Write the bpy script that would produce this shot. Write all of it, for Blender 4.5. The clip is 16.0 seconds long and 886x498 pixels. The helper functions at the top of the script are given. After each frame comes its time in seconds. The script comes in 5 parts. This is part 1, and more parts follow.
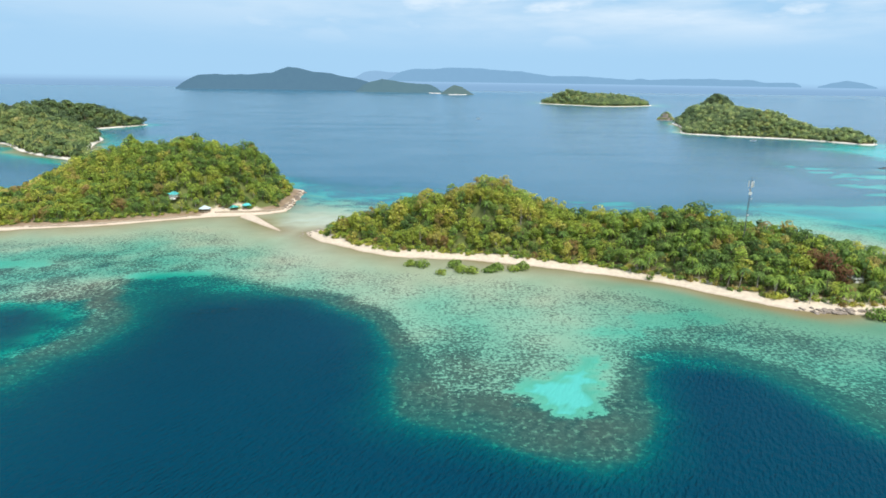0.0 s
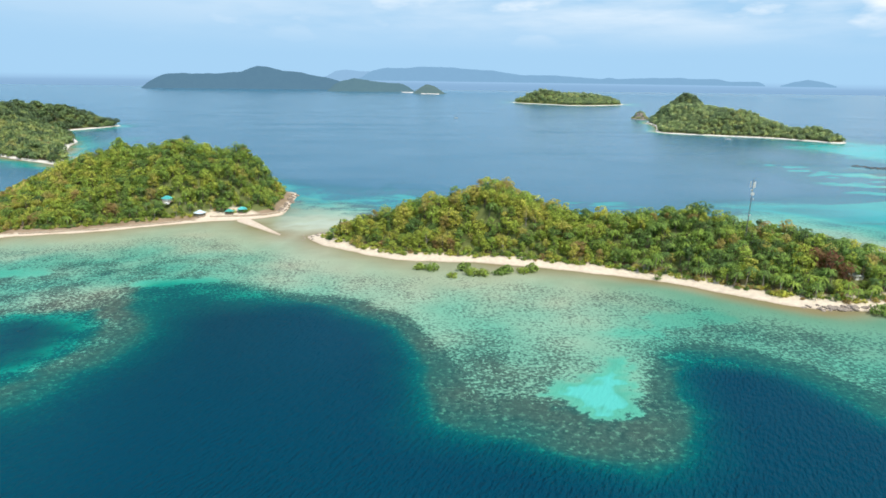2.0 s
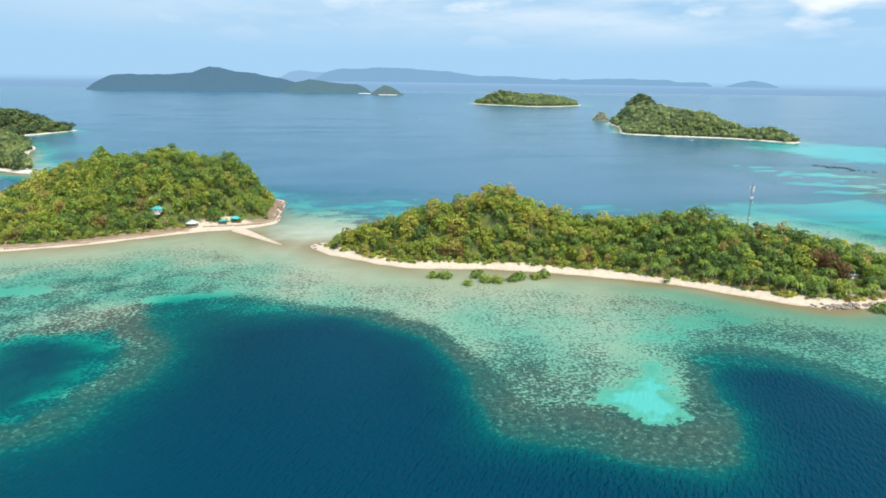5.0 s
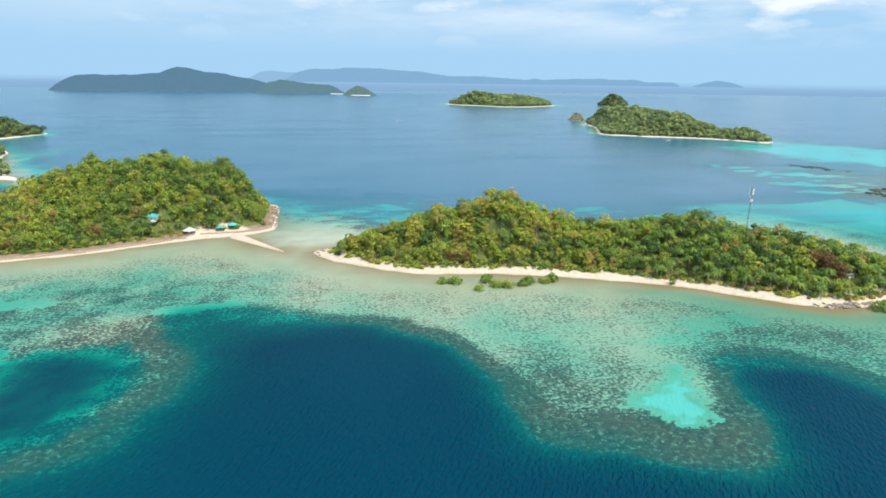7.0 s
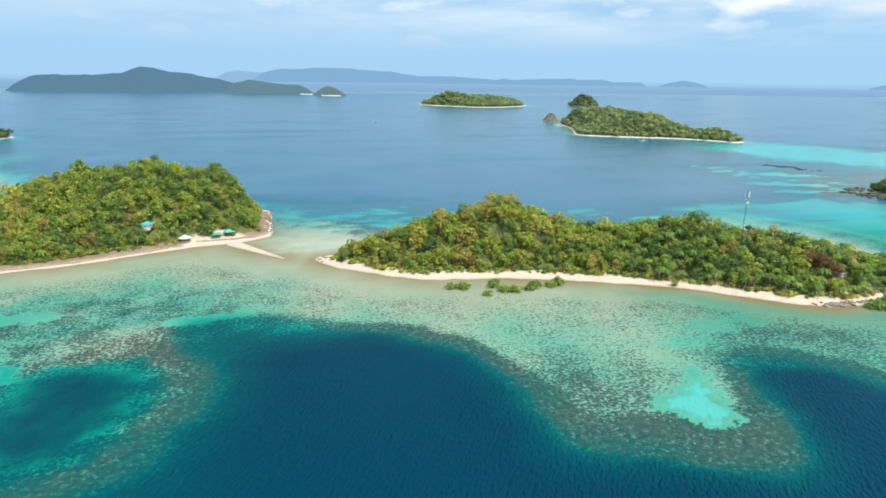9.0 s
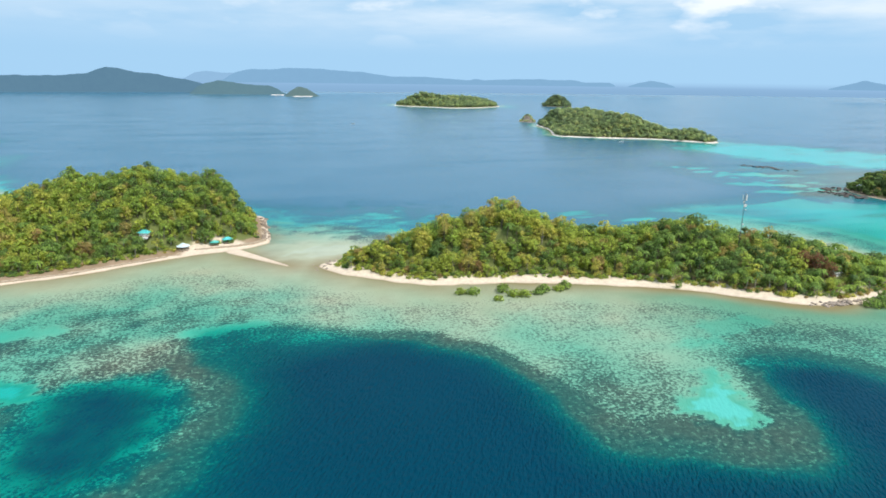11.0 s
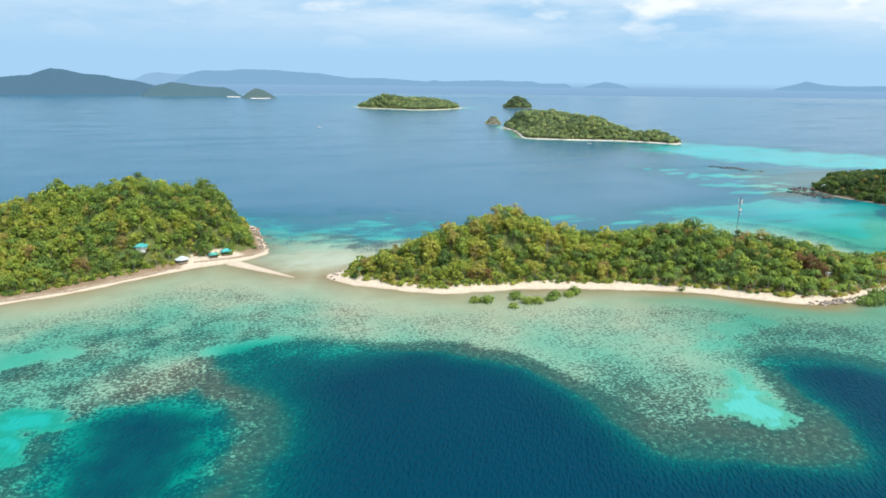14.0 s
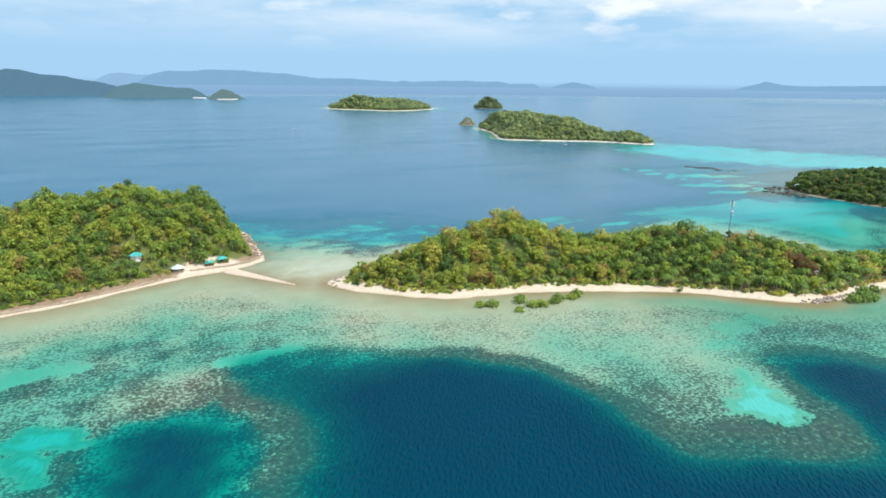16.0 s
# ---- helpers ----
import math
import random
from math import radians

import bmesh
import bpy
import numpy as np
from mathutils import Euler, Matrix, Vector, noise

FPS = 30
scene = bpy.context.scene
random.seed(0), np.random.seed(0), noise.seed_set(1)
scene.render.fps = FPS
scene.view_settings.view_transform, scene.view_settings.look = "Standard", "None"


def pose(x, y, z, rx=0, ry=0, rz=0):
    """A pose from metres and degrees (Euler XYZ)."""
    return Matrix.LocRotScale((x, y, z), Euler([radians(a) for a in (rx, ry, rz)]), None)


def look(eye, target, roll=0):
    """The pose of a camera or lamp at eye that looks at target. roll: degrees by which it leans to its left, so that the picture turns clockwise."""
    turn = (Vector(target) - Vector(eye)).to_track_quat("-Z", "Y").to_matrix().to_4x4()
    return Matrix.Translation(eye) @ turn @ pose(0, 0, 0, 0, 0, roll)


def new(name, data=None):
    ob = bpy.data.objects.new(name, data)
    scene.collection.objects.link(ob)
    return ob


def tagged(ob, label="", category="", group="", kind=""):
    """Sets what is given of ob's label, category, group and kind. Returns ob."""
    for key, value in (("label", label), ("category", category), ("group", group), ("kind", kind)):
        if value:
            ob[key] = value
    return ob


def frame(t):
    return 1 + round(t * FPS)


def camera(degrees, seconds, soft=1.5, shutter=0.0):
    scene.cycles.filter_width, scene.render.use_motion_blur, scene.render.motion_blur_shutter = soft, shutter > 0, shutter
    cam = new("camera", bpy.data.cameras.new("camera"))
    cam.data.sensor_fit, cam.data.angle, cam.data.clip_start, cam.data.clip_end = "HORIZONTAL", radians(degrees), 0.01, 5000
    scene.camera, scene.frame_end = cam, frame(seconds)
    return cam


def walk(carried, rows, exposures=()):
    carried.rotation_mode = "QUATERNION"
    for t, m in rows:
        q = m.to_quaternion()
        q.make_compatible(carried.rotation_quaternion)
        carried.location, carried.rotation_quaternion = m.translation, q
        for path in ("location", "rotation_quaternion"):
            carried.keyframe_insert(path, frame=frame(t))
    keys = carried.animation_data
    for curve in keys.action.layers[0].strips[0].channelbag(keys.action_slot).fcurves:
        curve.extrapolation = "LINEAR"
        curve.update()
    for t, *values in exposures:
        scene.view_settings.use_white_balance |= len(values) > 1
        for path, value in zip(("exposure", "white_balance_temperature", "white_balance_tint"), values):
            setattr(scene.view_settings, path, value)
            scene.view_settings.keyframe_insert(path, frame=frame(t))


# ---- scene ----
cam = camera(71.3, 16.0, soft=1.65)
PATH = [
    (0, (-0.88, -0.99, 87.96), (0.280, 95.403, 61.369), 0.81),
    (0.5, (-5.46, -0.83, 88.33), (-3.449, 95.546, 61.727), 0.82),
    (1, (-10.04, -0.62, 88.74), (-6.919, 95.715, 62.097), 0.81),
    (1.5, (-14.62, -0.37, 89.19), (-10.112, 95.906, 62.533), 0.80),
    (2, (-19.19, -0.08, 89.67), (-13.400, 96.116, 62.973), 0.81),
    (2.5, (-23.76, 0.26, 90.19), (-16.685, 96.371, 63.496), 0.78),
    (3, (-28.33, 0.64, 90.73), (-19.986, 96.651, 64.043), 0.79),
    (3.5, (-32.90, 1.06, 91.31), (-23.321, 96.964, 64.652), 0.80),
    (4, (-37.47, 1.52, 91.91), (-26.712, 97.312, 65.300), 0.79),
    (6.5, (-60.27, 4.46, 95.22), (-44.178, 99.518, 68.667), 0.77),
    (7, (-64.82, 5.17, 95.94), (-47.465, 100.010, 69.405), 0.75),
    (7.5, (-69.37, 5.93, 96.66), (-50.835, 100.549, 70.134), 0.76),
    (8, (-73.91, 6.73, 97.39), (-54.189, 101.108, 70.860), 0.75),
    (8.5, (-78.44, 7.57, 98.13), (-57.515, 101.690, 71.606), 0.74),
    (9, (-82.97, 8.46, 98.88), (-60.834, 102.299, 72.342), 0.74),
    (11.5, (-105.42, 13.58, 102.63), (-77.774, 105.966, 76.164), 0.71),
    (12, (-109.86, 14.74, 103.38), (-81.090, 106.788, 76.934), 0.70),
    (12.5, (-114.28, 15.95, 104.12), (-84.402, 107.650, 77.691), 0.67),
    (13, (-118.68, 17.21, 104.85), (-87.745, 108.570, 78.462), 0.66),
    (13.5, (-123.06, 18.53, 105.58), (-91.097, 109.547, 79.233), 0.64),
    (14, (-127.40, 19.89, 106.30), (-94.389, 110.538, 79.971), 0.65),
    (14.5, (-131.72, 21.30, 107.00), (-97.572, 111.535, 80.702), 0.63),
    (15, (-136.00, 22.77, 107.70), (-100.618, 112.529, 81.404), 0.64),
    (15.5, (-140.24, 24.30, 108.38), (-103.725, 113.605, 82.088), 0.60),
    (16, (-144.44, 25.88, 109.05), (-106.766, 114.705, 82.769), 0.61),
]
walk(cam, [(t, look(eye, target, roll)) for t, eye, target, roll in PATH])

# ---------------------------------------------------------------- light
SUN_EL, SUN_AZ = 58.0, 150.0      # degrees; azimuth clockwise from +y
to_sun = Vector((math.sin(radians(SUN_AZ)) * math.cos(radians(SUN_EL)),
                 math.cos(radians(SUN_AZ)) * math.cos(radians(SUN_EL)), math.sin(radians(SUN_EL))))
sun_data = bpy.data.lights.new("sun", "SUN")
sun_data.energy, sun_data.angle, sun_data.color = 3.5, radians(0.6), (1.0, 0.955, 0.88)
sun = new("sun", sun_data)
sun.matrix_world = look(to_sun * 900, (0, 0, 0))


def link(tree, a, b):
    tree.links.new(a, b)


def build_world():
    world = bpy.data.worlds.new("sky")
    world.use_nodes = True
    scene.world = world
    nt = world.node_tree
    n = nt.nodes
    n.clear()
    out = n.new("ShaderNodeOutputWorld")
    bg = n.new("ShaderNodeBackground")
    bg.inputs["Strength"].default_value = 0.15
    sky = n.new("ShaderNodeTexSky")
    sky.sky_type = "NISHITA"
    sky.sun_disc = False
    sky.sun_elevation, sky.sun_rotation = radians(SUN_EL), radians(SUN_AZ)
    sky.altitude, sky.air_density, sky.dust_density, sky.ozone_density = 50, 1.0, 1.2, 1.5
    co = n.new("ShaderNodeTexCoord")
    sep = n.new("ShaderNodeSeparateXYZ")
    link(nt, co.outputs["Generated"], sep.inputs[0])
    # soft cloud veil, flattened towards the horizon
    mp = n.new("ShaderNodeMapping")
    mp.inputs["Scale"].default_value = (3.2, 3.2, 18.0)
    mp.inputs["Location"].default_value = (0.35, 0.1, 0.5)
    link(nt, co.outputs["Generated"], mp.inputs[0])
    veil = n.new("ShaderNodeTexNoise")
    veil.inputs["Scale"].default_value, veil.inputs["Detail"].default_value, veil.inputs["Roughness"].default_value = 1.1, 6, 0.55
    link(nt, mp.outputs[0], veil.inputs["Vector"])
    vr = n.new("ShaderNodeValToRGB")
    vr.color_ramp.elements[0].position, vr.color_ramp.elements[1].position = 0.33, 0.60
    link(nt, veil.outputs[0], vr.inputs[0])
    # small bright puffs
    mp2 = n.new("ShaderNodeMapping")
    mp2.inputs["Scale"].default_value = (8.0, 8.0, 24.0)
    link(nt, co.outputs["Generated"], mp2.inputs[0])
    puff = n.new("ShaderNodeTexNoise")
    puff.inputs["Scale"].default_value, puff.inputs["Detail"].default_value, puff.inputs["Roughness"].default_value = 1.0, 5, 0.5
    link(nt, mp2.outputs[0], puff.inputs["Vector"])
    pr = n.new("ShaderNodeValToRGB")
    pr.color_ramp.elements[0].position, pr.color_ramp.elements[1].position = 0.51, 0.66
    link(nt, puff.outputs[0], pr.inputs[0])
    # clouds only well above the horizon
    up = n.new("ShaderNodeMapRange")
    up.interpolation_type = "SMOOTHSTEP"
    up.inputs[1].default_value, up.inputs[2].default_value = 0.03, 0.11
    link(nt, sep.outputs[2], up.inputs[0])
    add = n.new("ShaderNodeMath")
    add.operation, add.use_clamp = "MAXIMUM", True
    half = n.new("ShaderNodeMath")
    half.operation = "MULTIPLY"
    half.inputs[1].default_value = 0.80
    link(nt, vr.outputs[0], half.inputs[0])
    side = n.new("ShaderNodeMapRange")                # more cloud towards the east
    side.inputs[1].default_value, side.inputs[2].default_value = -0.45, 0.55
    side.inputs[3].default_value, side.inputs[4].default_value = 0.25, 1.0
    link(nt, sep.outputs[0], side.inputs[0])
    heap = n.new("ShaderNodeMath")
    heap.operation = "MULTIPLY"
    link(nt, pr.outputs[0], heap.inputs[0])
    link(nt, side.outputs[0], heap.inputs[1])
    link(nt, heap.outputs[0], add.inputs[1])
    patch = n.new("ShaderNodeMath")
    patch.operation = "MULTIPLY"
    link(nt, half.outputs[0], patch.inputs[0])
    link(nt, side.outputs[0], patch.inputs[1])
    link(nt, patch.outputs[0], add.inputs[0])
    mul = n.new("ShaderNodeMath")
    mul.operation = "MULTIPLY"
    link(nt, add.outputs[0], mul.inputs[0])
    link(nt, up.outputs[0], mul.inputs[1])
    # horizon haze: pale blue in the lowest degrees
    hz = n.new("ShaderNodeMapRange")
    hz.interpolation_type = "SMOOTHSTEP"
    hz.inputs[1].default_value, hz.inputs[2].default_value = 0.06, 0.40
    hz.inputs[3].default_value, hz.inputs[4].default_value = 1.0, 0.1
    link(nt, sep.outputs[2], hz.inputs[0])
    mixh = n.new("ShaderNodeMixRGB")
    mixh.inputs[2].default_value = (2.65, 4.4, 6.15, 1)
    link(nt, hz.outputs[0], mixh.inputs[0])
    link(nt, sky.outputs[0], mixh.inputs[1])
    mixc = n.new("ShaderNodeMixRGB")
    mixc.inputs[2].default_value = (6.3, 6.8, 7.2, 1)
    link(nt, mul.outputs[0], mixc.inputs[0])
    link(nt, mixh.outputs[0], mixc.inputs[1])
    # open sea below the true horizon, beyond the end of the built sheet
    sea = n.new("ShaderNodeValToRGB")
    # paling up to a soft horizon: sea haze put into the colours
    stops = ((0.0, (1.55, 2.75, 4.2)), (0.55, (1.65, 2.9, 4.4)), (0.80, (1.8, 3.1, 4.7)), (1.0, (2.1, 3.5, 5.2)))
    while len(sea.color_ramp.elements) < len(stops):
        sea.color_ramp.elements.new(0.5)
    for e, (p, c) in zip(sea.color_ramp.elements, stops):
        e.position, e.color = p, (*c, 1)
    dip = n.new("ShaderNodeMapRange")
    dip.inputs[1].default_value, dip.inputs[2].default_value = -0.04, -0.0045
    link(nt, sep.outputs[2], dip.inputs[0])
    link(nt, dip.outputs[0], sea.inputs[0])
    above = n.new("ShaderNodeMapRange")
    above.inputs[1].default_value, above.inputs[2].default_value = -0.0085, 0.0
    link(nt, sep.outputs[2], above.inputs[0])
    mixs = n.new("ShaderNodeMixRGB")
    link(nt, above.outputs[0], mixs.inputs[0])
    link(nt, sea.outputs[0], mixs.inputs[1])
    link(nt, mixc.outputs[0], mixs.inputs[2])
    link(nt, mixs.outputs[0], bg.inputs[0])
    link(nt, bg.outputs[0], out.inputs[0])


build_world()
scene.view_settings.exposure = 0.0


# ---------------------------------------------------------------- materials
def material(name):
    m = bpy.data.materials.new(name)
    m.use_nodes = True
    nt = m.node_tree
    return m, nt, nt.nodes["Principled BSDF"]


def noise_node(nt, scale, detail=4, rough=0.55, vec=None):
    t = nt.nodes.new("ShaderNodeTexNoise")
    t.inputs["Scale"].default_value, t.inputs["Detail"].default_value, t.inputs["Roughness"].default_value = scale, detail, rough
    if vec is not None:
        link(nt, vec, t.inputs["Vector"])
    return t


def ramp(nt, fac, stops, mode="LINEAR"):
    r = nt.nodes.new("ShaderNodeValToRGB")
    r.color_ramp.interpolation = mode
    els = r.color_ramp.elements
    while len(els) < len(stops):
        els.new(0.5)
    for e, (p, c) in zip(els, stops):
        e.position, e.color = p, (*c, 1)
    link(nt, fac, r.inputs[0])
    return r.outputs[0]


def mix(nt, fac, a, b, mode="MIX"):
    m = nt.nodes.new("ShaderNodeMixRGB")
    m.blend_type = mode
    for sock, v in zip(m.inputs, (fac, a, b)):
        if hasattr(v, "is_output"):
            link(nt, v, sock)
        elif isinstance(v, (int, float)):
            sock.default_value = v
        else:
            sock.default_value = (*v, 1)
    return m.outputs[0]


def maths(nt, op, a, b=None, clamp=False):
    m = nt.nodes.new("ShaderNodeMath")
    m.operation, m.use_clamp = op, clamp
    for sock, v in zip(m.inputs, (a, b)):
        if v is None:
            continue
        if hasattr(v, "is_output"):
            link(nt, v, sock)
        else:
            sock.default_value = v
    return m.outputs[0]


def bump(nt, height, strength, dist, bsdf):
    b = nt.nodes.new("ShaderNodeBump")
    b.inputs["Strength"].default_value, b.inputs["Distance"].default_value = strength, dist
    link(nt, height, b.inputs["Height"])
    link(nt, b.outputs[0], bsdf.inputs["Normal"])
    return b


def obj_vec(nt):
    return nt.nodes.new("ShaderNodeNewGeometry").outputs["Position"]


def plain(name, colour, rough=0.7, metal=0.0, spread=0.12, scale=1.5):
    m, nt, b = material(name)
    v = obj_vec(nt)
    t = noise_node(nt, scale, 5, 0.6, v)
    fine = noise_node(nt, scale * 9, 3, 0.5, v)
    f = maths(nt, "ADD", maths(nt, "MULTIPLY", t.outputs[0], 0.7), maths(nt, "MULTIPLY", fine.outputs[0], 0.3))
    lo = tuple(c * (1 - spread) for c in colour)
    hi = tuple(min(1, c * (1 + spread)) for c in colour)
    link(nt, ramp(nt, f, [(0.3, lo), (0.7, hi)]), b.inputs["Base Color"])
    b.inputs["Roughness"].default_value, b.inputs["Metallic"].default_value = rough, metal
    bump(nt, fine.outputs[0], 0.15, 0.02, b)
    return m


def attr(nt, name):
    a = nt.nodes.new("ShaderNodeAttribute")
    a.attribute_name = name
    return a.outputs["Fac"]


def sea_material():
    m, nt, b = material("sea_water")
    pos = obj_vec(nt)
    depth, cover, silt = attr(nt, "depth"), attr(nt, "cover"), attr(nt, "silt")
    flat = nt.nodes.new("ShaderNodeMapping")
    flat.inputs["Scale"].default_value = (1, 1, 0)
    link(nt, pos, flat.inputs[0])
    v = flat.outputs[0]
    # coral heads: patchy at three sizes, thresholded by how much of the bed they cover
    n1 = noise_node(nt, 0.76, 3, 0.6, v)
    n2 = noise_node(nt, 0.075, 4, 0.6, v)
    n3 = noise_node(nt, 1.35, 2, 0.5, v)
    n5 = noise_node(nt, 0.24, 5, 0.7, v)
    pat = maths(nt, "ADD", maths(nt, "MULTIPLY", n1.outputs[0], 0.48),
                maths(nt, "ADD", maths(nt, "ADD", maths(nt, "MULTIPLY", n2.outputs[0], 0.18), maths(nt, "MULTIPLY", n5.outputs[0], 0.18)), maths(nt, "MULTIPLY", n3.outputs[0], 0.16)))
    thr = maths(nt, "SUBTRACT", maths(nt, "ADD", pat, maths(nt, "MULTIPLY", maths(nt, "SUBTRACT", cover, 0.5), 0.44)), 0.5)
    mask = maths(nt, "MULTIPLY", maths(nt, "ADD", thr, 0.03), 14.0, True)
    n4 = noise_node(nt, 0.42, 5, 0.72, v)
    coral = ramp(nt, n4.outputs[0], [(0.32, (0.045, 0.048, 0.042)), (0.45, (0.078, 0.076, 0.062)), (0.55, (0.125, 0.110, 0.085)), (0.70, (0.22, 0.20, 0.15))])
    specks = noise_node(nt, 0.6, 3, 0.6, v)
    coral = mix(nt, ramp(nt, specks.outputs[0], [(0.35, (1, 1, 1)), (0.45, (0, 0, 0))]), coral, (0.27, 0.28, 0.19))
    coral = mix(nt, ramp(nt, n2.outputs[0], [(0.40, (0, 0, 0)), (0.62, (0.6, 0.6, 0.6))]), coral, (0.125, 0.094, 0.070))
    sand = ramp(nt, n2.outputs[0], [(0.3, (0.42, 0.425, 0.30)), (0.7, (0.51, 0.52, 0.37))])
    sand = mix(nt, silt, sand, (0.265, 0.215, 0.110))
    bare = maths(nt, "MULTIPLY", cover, -3.5, True)
    sand = mix(nt, bare, sand, (0.54, 0.62, 0.55))
    thin = maths(nt, "MINIMUM", maths(nt, "MAXIMUM", maths(nt, "ADD", maths(nt, "MULTIPLY", cover, 1.45), 0.12), 0.28), 1.0)
    bed = mix(nt, maths(nt, "MULTIPLY", mask, thin), sand, coral)
    # light lost on the way down and up, by colour
    trans = nt.nodes.new("ShaderNodeCombineXYZ")
    murk = maths(nt, "ADD", depth, maths(nt, "MULTIPLY", maths(nt, "MULTIPLY", depth, depth), 0.05))
    for i, k in enumerate((0.41, 0.070, 0.085)):
        e = maths(nt, "POWER", math.exp(-k), murk)
        link(nt, e, trans.inputs[i])
    lit = mix(nt, 1.0, bed, trans.outputs[0], "MULTIPLY")
    away = maths(nt, "SUBTRACT", 1.0, maths(nt, "POWER", math.exp(-0.16), depth))
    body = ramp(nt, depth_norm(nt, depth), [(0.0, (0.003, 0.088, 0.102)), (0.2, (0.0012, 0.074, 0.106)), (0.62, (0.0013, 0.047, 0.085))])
    # open sea: own blue, paled to stand for haze and sky reflection
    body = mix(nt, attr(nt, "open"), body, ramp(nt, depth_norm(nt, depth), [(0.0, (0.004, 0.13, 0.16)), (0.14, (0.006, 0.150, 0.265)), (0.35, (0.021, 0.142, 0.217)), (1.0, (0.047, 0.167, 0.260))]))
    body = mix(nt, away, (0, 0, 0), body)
    link(nt, mix(nt, 1.0, lit, body, "ADD"), b.inputs["Base Color"])
    b.inputs["IOR"].default_value = 1.333
    b.inputs["Roughness"].default_value = 0.16
    # slicks and wind lanes of the open water, drawn out across the wind
    drawn = nt.nodes.new("ShaderNodeMapping")
    drawn.inputs["Scale"].default_value = (0.0035, 0.016, 0)
    link(nt, pos, drawn.inputs[0])
    slick = ramp(nt, noise_node(nt, 1.0, 4, 0.55, drawn.outputs[0]).outputs[0], [(0.36, (0.25, 0.25, 0.25)), (0.46, (1, 1, 1)), (0.62, (1.25, 1.25, 1.25))])
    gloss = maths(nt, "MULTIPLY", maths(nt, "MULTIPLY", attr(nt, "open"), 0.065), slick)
    link(nt, maths(nt, "ADD", gloss, 0.02), b.inputs["Specular IOR Level"])
    # wind ripples, longer across the wind, with calmer lanes
    mp = nt.nodes.new("ShaderNodeMapping")
    mp.inputs["Rotation"].default_value = (0, 0, radians(-60))
    link(nt, pos, mp.inputs[0])
    mp2 = nt.nodes.new("ShaderNodeMapping")
    mp2.inputs["Scale"].default_value = (0.38, 0.96, 0)
    link(nt, mp.outputs[0], mp2.inputs[0])
    w1 = noise_node(nt, 1.0, 2, 0.5, mp2.outputs[0])
    lanes = noise_node(nt, 0.011, 3, 0.5, v)
    amp = ramp(nt, lanes.outputs[0], [(0.35, (0.45, 0.45, 0.45)), (0.62, (1, 1, 1))])
    amp = maths(nt, "MULTIPLY", amp, maths(nt, "ADD", maths(nt, "MULTIPLY", depth, 0.07, True), 0.10))
    amp = maths(nt, "MULTIPLY", amp, maths(nt, "SUBTRACT", 1.0, maths(nt, "MULTIPLY", attr(nt, "open"), 0.8)))
    bp = bump(nt, maths(nt, "MULTIPLY", w1.outputs[0], amp), 1.0, 1.45, b)
    level = nt.nodes.new("ShaderNodeCombineXYZ")      # water lies level everywhere
    level.inputs[2].default_value = 1.0
    link(nt, level.outputs[0], bp.inputs["Normal"])
    return m


def depth_norm(nt, depth):
    return maths(nt, "MULTIPLY", depth, 1 / 42.0, True)


